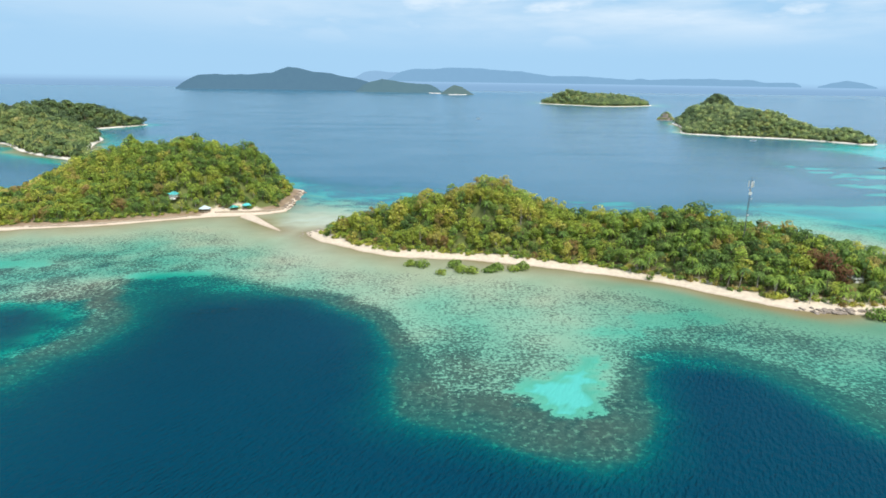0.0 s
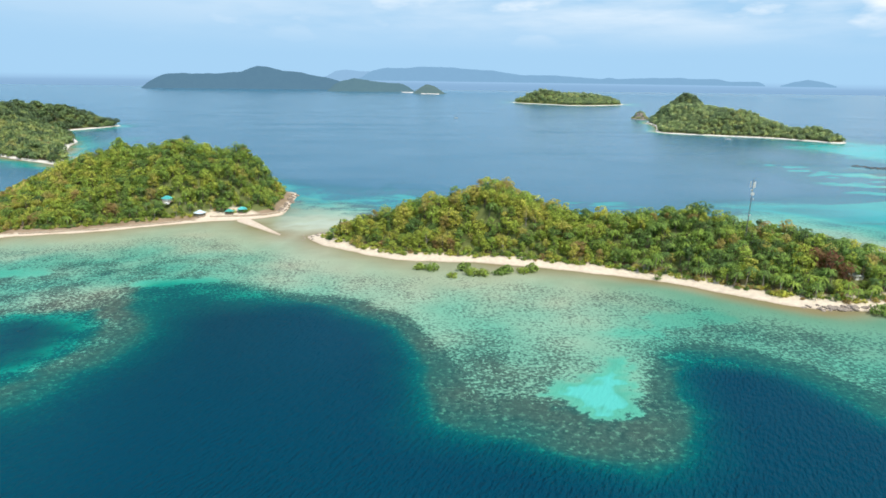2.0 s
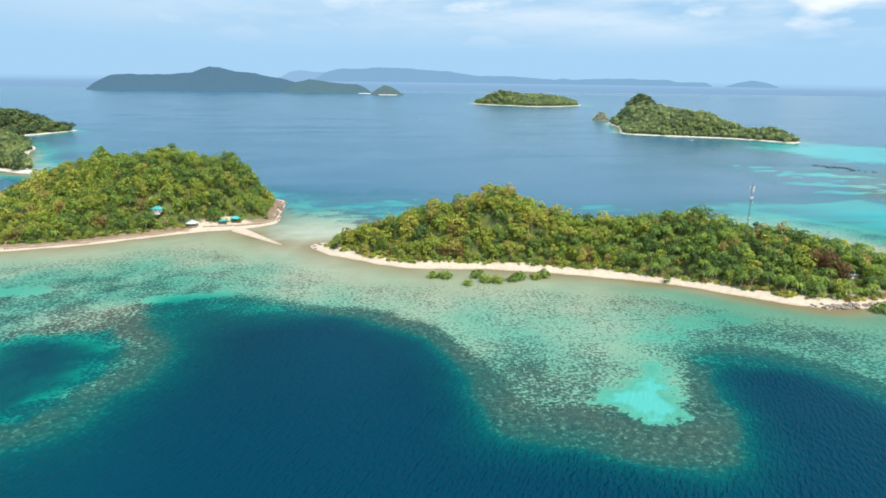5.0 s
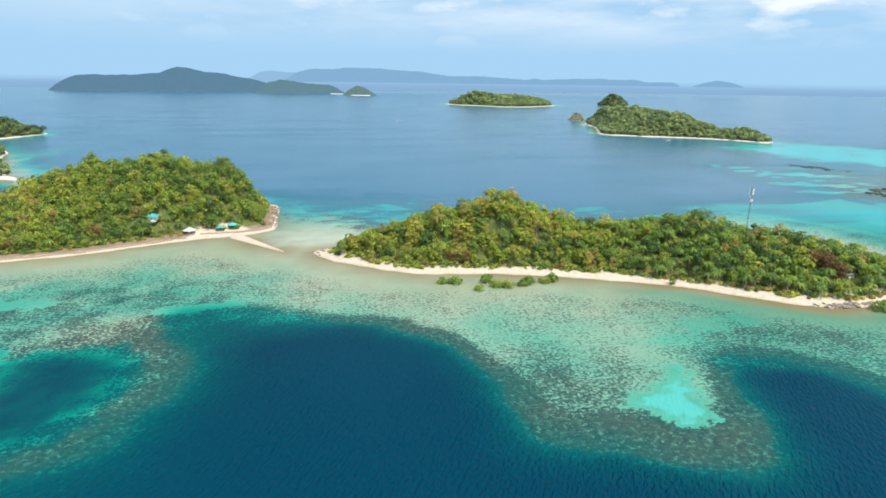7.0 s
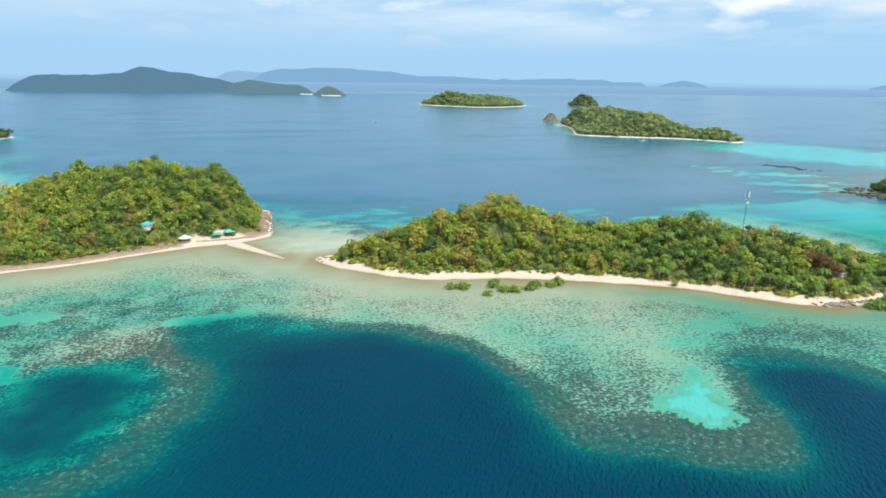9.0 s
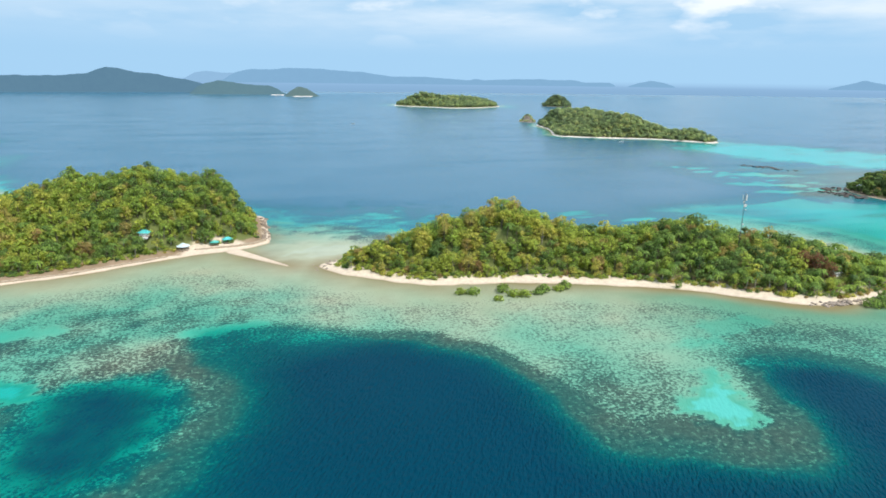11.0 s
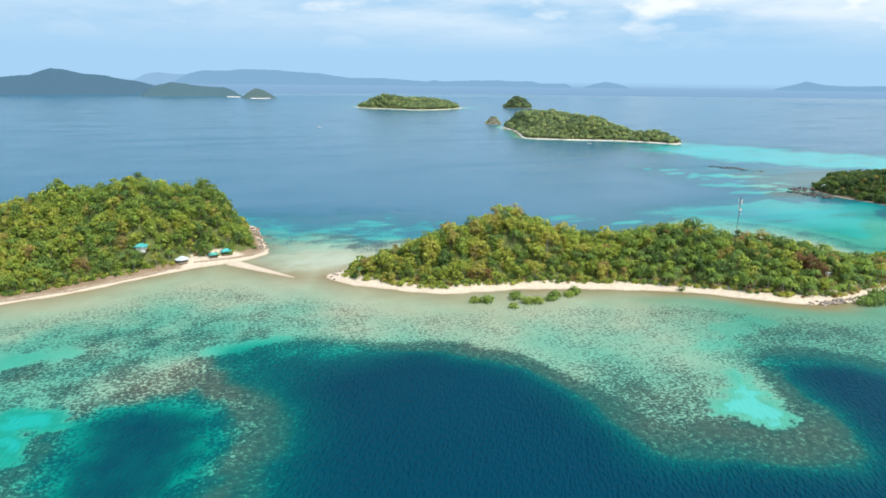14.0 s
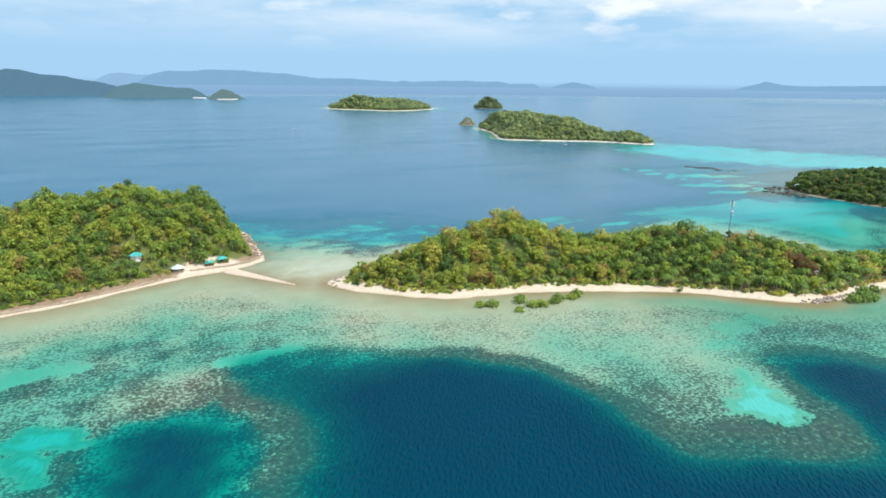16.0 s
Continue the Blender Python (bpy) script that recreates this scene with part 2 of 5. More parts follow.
def land_material(name, sand_top, soil=(0.16, 0.115, 0.06), grass=(0.10, 0.115, 0.03), sand=(0.76, 0.645, 0.495), litter=0.9, sandy=None):
    """Coral sand below a ragged line of height, leaf litter and scrub above it."""
    m, nt, b = material(name)
    pos = obj_vec(nt)
    sep = nt.nodes.new("ShaderNodeSeparateXYZ")
    link(nt, pos, sep.inputs[0])
    big = noise_node(nt, 0.09, 4, 0.6, pos)
    mid = noise_node(nt, 0.5, 5, 0.6, pos)
    fine = noise_node(nt, 4.0, 4, 0.6, pos)
    sandc = ramp(nt, mid.outputs[0], [(0.3, tuple(c * 0.8 for c in sand)), (0.6, sand), (0.8, tuple(min(1, c * 1.1) for c in sand))])
    # damp rim at the waterline
    damp = maths(nt, "SUBTRACT", 1.0, maths(nt, "MULTIPLY", maths(nt, "ADD", sep.outputs[2], -0.05), 3.2, True), True)
    sandc = mix(nt, maths(nt, "MULTIPLY", damp, 0.55), sandc, (0.44, 0.34, 0.23))
    floor = mix(nt, ramp(nt, big.outputs[0], [(0.4, (0, 0, 0)), (0.6, (1, 1, 1))]), soil, grass)
    floor = mix(nt, maths(nt, "MULTIPLY", fine.outputs[0], 0.6), floor, tuple(c * 0.45 for c in soil))
    edge = maths(nt, "ADD", sep.outputs[2], maths(nt, "MULTIPLY", maths(nt, "SUBTRACT", mid.outputs[0], 0.5), 1.6))
    k = maths(nt, "MULTIPLY", maths(nt, "SUBTRACT", edge, sand_top), 2.5, True)
    if sandy:                                          # a trodden sandy place: x, y, radius
        gap = nt.nodes.new("ShaderNodeVectorMath")
        gap.operation = "DISTANCE"
        link(nt, pos, gap.inputs[0])
        gap.inputs[1].default_value = (sandy[0], sandy[1], 2.0)
        far = maths(nt, "SUBTRACT", gap.outputs["Value"], sandy[2])
        far = maths(nt, "ADD", far, maths(nt, "MULTIPLY", maths(nt, "SUBTRACT", mid.outputs[0], 0.5), 9.0))
        k = maths(nt, "MULTIPLY", k, maths(nt, "MULTIPLY", far, 0.3, True))
    under = mix(nt, maths(nt, "MULTIPLY", fine.outputs[0], 0.8), (0.17, 0.20, 0.055), (0.08, 0.10, 0.03))
    deep = maths(nt, "MULTIPLY", maths(nt, "SUBTRACT", edge, sand_top + litter), 1.5, True)
    link(nt, mix(nt, k, sandc, mix(nt, deep, floor, under)), b.inputs["Base Color"])
    b.inputs["Roughness"].default_value = 0.93
    bump(nt, fine.outputs[0], 0.4, 0.15, b)
    return m


LEAF_STOPS = [(0.0, (0.130, 0.215, 0.085)), (0.18, (0.210, 0.330, 0.090)), (0.38, (0.330, 0.450, 0.095)), (0.55, (0.455, 0.515, 0.100)),
              (0.70, (0.560, 0.540, 0.125)), (0.80, (0.46, 0.390, 0.140)), (0.90, (0.36, 0.235, 0.105)), (1.0, (0.215, 0.100, 0.066))]


def leaf_material(name, single, shift=0.0, gain=1.17, lo=0.58, spread=0.98):
    """Foliage: a species tint for the whole tree, and a lighter or darker tone for each clump of leaves."""
    m, nt, b = material(name)
    geo = nt.nodes.new("ShaderNodeNewGeometry")
    if single:
        tint = nt.nodes.new("ShaderNodeObjectInfo").outputs["Random"]
        tint = maths(nt, "ADD", maths(nt, "MULTIPLY", tint, 0.50), 0.14 + shift)
    else:
        tint = attr(nt, "tint")
    isl = geo.outputs["Random Per Island"]
    t2 = maths(nt, "ADD", tint, maths(nt, "MULTIPLY", maths(nt, "SUBTRACT", isl, 0.5), 0.14), True)
    col = ramp(nt, t2, LEAF_STOPS)
    val = nt.nodes.new("ShaderNodeHueSaturation")
    link(nt, col, val.inputs["Color"])
    deep = maths(nt, "POWER", geo.outputs["Random Per Island"], 0.8)
    link(nt, maths(nt, "ADD", lo * gain, maths(nt, "MULTIPLY", deep, spread * gain)), val.inputs["Value"])
    val.inputs["Saturation"].default_value = 1.0
    link(nt, val.outputs[0], b.inputs["Base Color"])
    b.inputs["Roughness"].default_value = 0.62
    b.inputs["Specular IOR Level"].default_value = 0.2
    # leaves of a clump share the way their bough faces
    face = nt.nodes.new("ShaderNodeAttribute")
    face.attribute_name = "facing"
    turn = nt.nodes.new("ShaderNodeVectorTransform")
    turn.vector_type, turn.convert_from, turn.convert_to = "NORMAL", "OBJECT", "WORLD"
    link(nt, face.outputs["Vector"], turn.inputs[0])
    link(nt, turn.outputs[0], b.inputs["Normal"])
    out = nt.nodes["Material Output"]
    tr = nt.nodes.new("ShaderNodeBsdfTranslucent")
    link(nt, val.outputs[0], tr.inputs[0])
    ms = nt.nodes.new("ShaderNodeMixShader")
    ms.inputs[0].default_value = 0.54
    link(nt, b.outputs[0], ms.inputs[1])
    link(nt, tr.outputs[0], ms.inputs[2])
    link(nt, ms.outputs[0], out.inputs[0])
    return m


M_SEA = sea_material()
M_LAND = land_material("beach_and_litter", 1.75)
M_LAND_FAR = land_material("far_beach_and_litter", 1.2, sand=(0.84, 0.79, 0.70), sandy=(-356, 642, 26.0))
M_LAND_WEST = land_material("beach_and_brown_bank", 0.62, soil=(0.40, 0.29, 0.19), grass=(0.30, 0.215, 0.12), sand=(0.74, 0.62, 0.48), litter=1.6, sandy=(-132, 391, 19.0))
M_LAND_EAST = land_material("muddy_shore", 0.35, soil=(0.12, 0.09, 0.06), sand=(0.34, 0.28, 0.21))
M_LEAF = leaf_material("leaves", False)
# far leaves, with the haze of distance put into a paler, flatter colour
M_LEAF_HAZED = leaf_material("hazed_distant_leaves", False, 0.0, 1.48, 0.85, 0.35)
M_LEAF_HAZED_BAY = leaf_material("hazed_leaves_across_the_bay", False, 0.0, 1.15, 0.85, 0.35)
M_LEAF_DARK = leaf_material("mangrove_wood_leaves", False, 0.0, 0.80)
M_BARK = plain("bark", (0.21, 0.17, 0.13), 0.9, 0, 0.35, 2.0)
M_PALE_BARK = plain("pale_bark", (0.42, 0.37, 0.31), 0.85, 0, 0.25, 2.0)
M_ROCK = plain("shore_rock", (0.30, 0.25, 0.20), 0.9, 0, 0.45, 0.9)
M_HEADLAND_ROCK = plain("headland_rock", (0.27, 0.215, 0.165), 0.9, 0, 0.45, 0.9)
M_DARK_ROCK = plain("reef_rock", (0.10, 0.085, 0.075), 0.85, 0, 0.4, 0.6)
M_TEAL = plain("turquoise_roofing", (0.20, 0.82, 0.80), 0.45, 0, 0.12, 1.2)
M_GREEN_ROOF = plain("green_roofing", (0.18, 0.74, 0.66), 0.5, 0, 0.15, 1.2)
M_WHITE_ROOF = plain("pale_blue_roofing", (0.66, 0.78, 0.84), 0.5, 0, 0.08, 1.2)
M_PALE_ROOF = plain("pale_sheet_roofing", (0.60, 0.62, 0.60), 0.6, 0, 0.12, 1.2)
M_WHITE = plain("white_paint", (0.78, 0.77, 0.74), 0.55, 0, 0.08, 1.5)
M_WOOD = plain("weathered_timber", (0.22, 0.15, 0.10), 0.8, 0, 0.3, 3.0)
M_STEEL = plain("galvanised_steel", (0.20, 0.21, 0.22), 0.5, 0.5, 0.15, 3.0)
M_STONE = plain("retaining_wall_stone", (0.44, 0.36, 0.27), 0.9, 0, 0.3, 1.2)


for mat, grey in ((M_LEAF_HAZED, 0.70), (M_LEAF_HAZED_BAY, 0.78)):      # greyer green: sea haze painted into the far leaves
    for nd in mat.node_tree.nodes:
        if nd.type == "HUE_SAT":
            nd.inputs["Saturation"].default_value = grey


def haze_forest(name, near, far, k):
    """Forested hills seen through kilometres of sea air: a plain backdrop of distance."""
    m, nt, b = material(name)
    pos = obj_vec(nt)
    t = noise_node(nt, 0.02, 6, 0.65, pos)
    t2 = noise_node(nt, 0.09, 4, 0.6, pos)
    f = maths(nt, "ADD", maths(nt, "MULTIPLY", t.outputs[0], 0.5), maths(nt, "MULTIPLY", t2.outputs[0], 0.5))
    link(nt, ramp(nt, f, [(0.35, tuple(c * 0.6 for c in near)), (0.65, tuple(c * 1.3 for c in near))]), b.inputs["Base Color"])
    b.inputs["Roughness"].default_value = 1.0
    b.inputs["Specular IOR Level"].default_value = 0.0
    # haze of the air between, added as an even bluish glow
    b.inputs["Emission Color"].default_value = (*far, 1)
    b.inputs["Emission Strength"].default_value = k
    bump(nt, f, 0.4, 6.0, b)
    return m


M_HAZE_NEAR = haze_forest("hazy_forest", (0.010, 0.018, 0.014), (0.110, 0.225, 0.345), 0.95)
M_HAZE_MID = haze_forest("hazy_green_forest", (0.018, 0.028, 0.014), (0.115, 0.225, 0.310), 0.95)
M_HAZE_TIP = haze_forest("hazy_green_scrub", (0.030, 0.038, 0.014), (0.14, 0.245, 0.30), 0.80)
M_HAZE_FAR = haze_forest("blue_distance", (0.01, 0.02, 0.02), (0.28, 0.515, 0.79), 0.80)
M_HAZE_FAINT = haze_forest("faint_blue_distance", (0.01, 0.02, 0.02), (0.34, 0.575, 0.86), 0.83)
M_FAR_SAND = plain("far_sand", (0.78, 0.74, 0.68), 0.9, 0, 0.1, 0.05)


# ---------------------------------------------------------------- plan
def spline(points, n=8):
    """A smooth closed line through a few corners."""
    p = np.array(points, float)
    a, b, c, d = np.roll(p, 1, 0), p, np.roll(p, -1, 0), np.roll(p, -2, 0)
    t = (np.arange(n) / n)[None, :, None]
    a, b, c, d = (q[:, None, :] for q in (a, b, c, d))
    q = 0.5 * (2 * b + (c - a) * t + (2 * a - 5 * b + 4 * c - d) * t ** 2 + (3 * b - a - 3 * c + d) * t ** 3)
    return q.reshape(-1, 2)


def signed(poly, x, y):
    """Distance to a closed line, positive inside."""
    shape = np.shape(x)
    px, py = np.ravel(x).astype(float), np.ravel(y).astype(float)
    best = np.full(px.shape, 1e18)
    inside = np.zeros(px.shape, bool)
    for (x0, y0), (x1, y1) in zip(poly, np.roll(poly, -1, 0)):
        ex, ey = x1 - x0, y1 - y0
        t = np.clip(((px - x0) * ex + (py - y0) * ey) / (ex * ex + ey * ey + 1e-9), 0, 1)
        best = np.minimum(best, (px - x0 - t * ex) ** 2 + (py - y0 - t * ey) ** 2)
        cross = (y0 > py) != (y1 > py)
        if ey:
            inside ^= cross & (px < (py - y0) / ey * ex + x0)
    return np.where(inside, 1, -1).reshape(shape) * np.sqrt(best).reshape(shape)


def near_line(x, y, ax, ay, bx, by, ra, rb):
    """Distance to a tapering bar, positive inside."""
    t = np.clip(((x - ax) * (bx - ax) + (y - ay) * (by - ay)) / ((bx - ax) ** 2 + (by - ay) ** 2), 0, 1)
    return ra + (rb - ra) * t - np.hypot(x - ax - t * (bx - ax), y - ay - t * (by - ay))


def smooth(a, b, x):
    t = np.clip((x - a) / (b - a), 0, 1)
    return t * t * (3 - 2 * t)


def wobble(x, y, size, seed=0):
    """Cheap smooth noise in -1..1 from turned sine waves."""
    rng = np.random.RandomState(seed)
    s = np.zeros(np.shape(x))
    for i in range(7):
        a, ph, f = rng.uniform(0, 6.283), rng.uniform(0, 6.283), (0.6 + 0.25 * i) * 6.283 / size
        s = s + np.sin(f * (x * math.cos(a) + y * math.sin(a)) + ph + 1.3 * np.sin(0.6 * f * (x * math.sin(a) - y * math.cos(a)) + i)) / (1 + 0.35 * i)
    return s / 3.2


SHORE_MID = spline([(-76, 349), (-67, 334), (-50, 319.5), (-34, 308), (-20, 302), (-3, 299.5), (16, 297), (37, 291.5), (63, 281.5), (95, 268),
                    (108, 259.5), (125, 245), (142, 233), (155, 227.5), (172, 227), (190, 229.5), (208, 231), (228, 231), (270, 228), (330, 240),
                    (345, 262), (300, 275), (250, 280), (215, 299), (190, 316), (160, 337), (120, 358), (85, 372), (50, 384), (15, 389),
                    (-15, 384), (-40, 372), (-58, 364), (-70, 357)])
SHORE_WEST = spline([(-330, 330), (-290, 338), (-253, 346.5), (-241, 351.5), (-224, 356), (-204, 361.5), (-183, 371.5), (-169, 378.5), (-159, 383.5), (-148, 388), (-137, 391.5),
                     (-127, 394), (-118, 397), (-109, 402.5), (-102, 413), (-103, 440), (-104, 470), (-108, 490), (-130, 504), (-170, 514), (-215, 518), (-260, 510),
                     (-296, 475), (-318, 430), (-345, 380)])
SHORE_FARWEST = spline([(-346, 630), (-362, 640), (-399, 661), (-436, 684), (-470, 712), (-518, 760), (-560, 803), (-640, 850), (-760, 900), (-780, 1060),
                        (-700, 1170), (-600, 1190), (-540, 1155), (-527, 1137), (-538, 1090), (-560, 1035), (-556, 1000), (-530, 960), (-470, 880), (-440, 800), (-395, 700)])
SHORE_NORTH = spline([(434, 1098), (485, 1059), (532, 1034), (590, 1003), (624, 960), (650, 930), (676, 955), (690, 1010), (680, 1100), (645, 1220),
                      (610, 1340), (560, 1405), (520, 1390), (486, 1250), (448, 1150)])
SHORE_FARNORTH = spline([(398, 2470), (440, 2390), (500, 2320), (580, 2240), (690, 2270), (775, 2340), (822, 2440), (780, 2560), (640, 2620), (470, 2600)])
SHORE_EAST = spline([(443, 470), (444, 442), (446, 415), (452, 382), (480, 335), (580, 300), (680, 380), (650, 500), (560, 545), (500, 520), (460, 495)])
SHORE_ISLET = spline([(526, 1500), (545, 1472), (566, 1490), (560, 1525), (535, 1530)], 5)
SHORE_PEAK = spline([(1003, 2400), (1030, 2360), (1095, 2355), (1125, 2400), (1095, 2450), (1030, 2450)], 5)
BASIN = spline([(-128, 163), (-120, 180), (-112, 197), (-113, 214), (-121, 228), (-131, 245), (-132, 262), (-118, 268), (-95, 260), (-70, 245),
                (-49, 238), (-36, 226), (-23, 211), (-16.5, 190), (-13, 166), (-12, 149), (-2, 141.5), (10, 139), (20, 133), (33, 128),
                (45, 127), (54, 136), (60, 154), (66, 174), (76, 184), (88, 184), (99, 177), (107, 165), (112, 148), (122, 128),
                (150, 60), (160, -150), (-360, -150), (-300, 60), (-190, 128), (-150, 148)], 5)
LAGOON = spline([(-176, 206), (-178, 218), (-166, 227), (-147, 228), (-135, 214), (-134, 200), (-139, 183), (-149, 168), (-162, 164), (-178, 182)], 5)
SANDY_1 = spline([(54, 185), (49, 170), (47, 154), (38, 146), (32, 148), (28, 154), (21.5, 162), (24.5, 166.5), (37, 172), (48, 184)], 4)
SANDY_2 = spline([(-206, 226), (-197, 238), (-183, 236), (-180, 224), (-186, 221), (-184, 214), (-191, 206), (-200, 216)], 4)
LANE_2 = spline([(205, 447), (283, 455), (343, 448), (400, 437), (452, 415), (420, 378), (345, 330), (305, 298), (282, 302), (285, 331), (278, 361), (254, 391), (222, 419)], 4)
LANE_1 = spline([(653, 939), (712, 915), (758, 843), (793, 763), (857, 706), (870, 590), (770, 545), (690, 580), (617, 617), (580, 674), (535, 732), (530, 813), (545, 897)], 5)


# height of each island above the sea, as hills: x, y, height, half-width along x and y
HILLS_MID = [(-44, 336, 6, 22, 26), (-16, 338, 9, 24, 28), (26, 340, 24, 30, 30), (90, 316, 9, 40, 30), (128, 302, 13, 28, 26), (172, 276, 11, 36, 26), (62, 330, 4, 22, 24)]
HILLS_WEST = [(-212, 446, 25, 50, 46), (-163, 450, 23, 36, 40), (-262, 462, 11, 45, 40), (-123, 456, 22, 21, 34), (-175, 405, 4.4, 14, 13)]
HILLS_FARWEST = [(-460, 775, 11, 70, 90), (-590, 1060, 28, 90, 90), (-640, 950, 22, 110, 90), (-560, 860, 8, 80, 70)]
HILLS_NORTH = [(555, 1230, 36, 75, 150), (580, 1090, 17, 60, 60), (648, 985, 12, 30, 30), (540, 1360, 12, 50, 60)]
HILLS_FARNORTH = [(486, 2400, 36, 70, 100), (610, 2420, 24, 90, 100), (720, 2420, 15, 80, 100)]
HILLS_EAST = [(560, 440, 14, 80, 70), (490, 430, 5, 50, 60)]
HILLS_ISLET = [(545, 1500, 14, 18, 22)]
HILLS_PEAK = [(1064, 2405, 33, 48, 46)]


def height(hills, edge, x, y, rise=16.0, low=1.5, seed=1, grain=30):
    z = np.zeros(np.shape(x))
    for hx, hy, hh, sx, sy in hills:
        z = z + hh * np.exp(-((x - hx) / sx) ** 2 - ((y - hy) / sy) ** 2)
    z = z * smooth(4, rise * 2.2, edge) * (1 + 0.12 * wobble(x, y, grain, seed))
    beach = np.where(edge > 0, low * (1 - np.exp(-np.maximum(edge, 0) / 7.0)) * 1.35, edge * 0.16)
    return z + beach


def edge_mid(x, y):
    return signed(SHORE_MID, x, y) + 1.0 * wobble(x, y, 17, 3)


def edge_west(x, y):
    e = signed(SHORE_WEST, x, y) + 0.9 * wobble(x, y, 15, 4)
    return np.maximum(e, near_line(x, y, -123, 392, -92.5, 353.5, 4.6, 0.7))


def edge_of(poly, amount, size, seed):
    return lambda x, y: signed(poly, x, y) + amount * wobble(x, y, size, seed)


edge_farwest = edge_of(SHORE_FARWEST, 2.0, 40, 5)
edge_north = edge_of(SHORE_NORTH, 2.0, 45, 6)
edge_farnorth = edge_of(SHORE_FARNORTH, 4.0, 80, 7)
edge_east = edge_of(SHORE_EAST, 3.0, 40, 8)
edge_islet = edge_of(SHORE_ISLET, 2.0, 14, 9)
edge_peak = edge_of(SHORE_PEAK, 3.0, 40, 10)


# ---------------------------------------------------------------- mesh helpers
def quad_mesh(name, verts, quads, mats, slots=None, floats=None, smooth_faces=False, facing=None):
    """A mesh from arrays of corners and four-sided faces, with values per corner point."""
    me = bpy.data.meshes.new(name)
    nv, nf = len(verts), len(quads)
    me.vertices.add(nv)
    me.vertices.foreach_set("co", np.ascontiguousarray(verts, np.float32).ravel())
    me.loops.add(nf * 4)
    me.loops.foreach_set("vertex_index", np.ascontiguousarray(quads, np.int32).ravel())
    me.polygons.add(nf)
    me.polygons.foreach_set("loop_start", np.arange(0, nf * 4, 4, dtype=np.int32))
    me.polygons.foreach_set("use_smooth", np.full(nf, smooth_faces, bool))
    for mt in mats:
        me.materials.append(mt)
    if slots is not None:
        me.polygons.foreach_set("material_index", np.ascontiguousarray(slots, np.int32))
    for key, values in (floats or {}).items():
        a = me.attributes.new(key, "FLOAT", "POINT")
        a.data.foreach_set("value", np.ascontiguousarray(values, np.float32).ravel())
    if facing is not None:
        a = me.attributes.new("facing", "FLOAT_VECTOR", "POINT")
        a.data.foreach_set("vector", np.ascontiguousarray(facing, np.float32).ravel())
    me.update(calc_edges=True)
    return me


def grid_faces(nx, ny):
    i = np.arange(nx * ny).reshape(ny, nx)
    return np.stack([i[:-1, :-1], i[:-1, 1:], i[1:, 1:], i[1:, :-1]], -1).reshape(-1, 4)


def part(name, bm, mat, parent, label=""):
    """One mesh object under a thing or under a part."""
    me = bpy.data.meshes.new(name)
    bm.to_mesh(me)
    bm.free()
    me.materials.append(mat)
    ob = new(name, me)
    ob.parent = parent
    if label:
        tagged(ob, label)
    return ob


def thing(name, label, category, at, turn=0.0, group="", kind=""):
    ob = new(name)
    ob.empty_display_size = 0.5
    ob.matrix_world = pose(*at, 0, 0, turn)
    return tagged(ob, label, category, group, kind)


def bm_box(bm, cx, cy, cz, sx, sy, sz, bevel=0.0):
    r = bmesh.ops.create_cube(bm, size=1.0, matrix=Matrix.Translation((cx, cy, cz)) @ Matrix.Diagonal((sx, sy, sz, 1)))
    if bevel:
        edges = {e for v in r["verts"] for e in v.link_edges}
        bmesh.ops.bevel(bm, geom=list(edges), offset=bevel, segments=1, affect="EDGES")


def bm_bar(bm, a, b, ra, rb=None, seg=6):
    a, b = Vector(a), Vector(b)
    d = b - a
    m = Matrix.Translation((a + b) / 2) @ d.to_track_quat("Z", "Y").to_matrix().to_4x4()
    bmesh.ops.create_cone(bm, cap_ends=True, segments=seg, radius1=ra, radius2=ra if rb is None else rb, depth=d.length, matrix=m)


# ---------------------------------------------------------------- sea
def lines(lo, hi, dense_lo, dense_hi, step, grow=1.07):
    a = list(np.arange(dense_lo, dense_hi + step, step))
    s, x = step, a[-1]
    while x < hi:
        s = min(s * grow, 160)
        x += s
        a.append(x)
    s, x = step, a[0]
    left = []
    while x > lo:
        s = min(s * grow, 160)
        x -= s
        left.append(x)
    return np.array(left[::-1] + a)


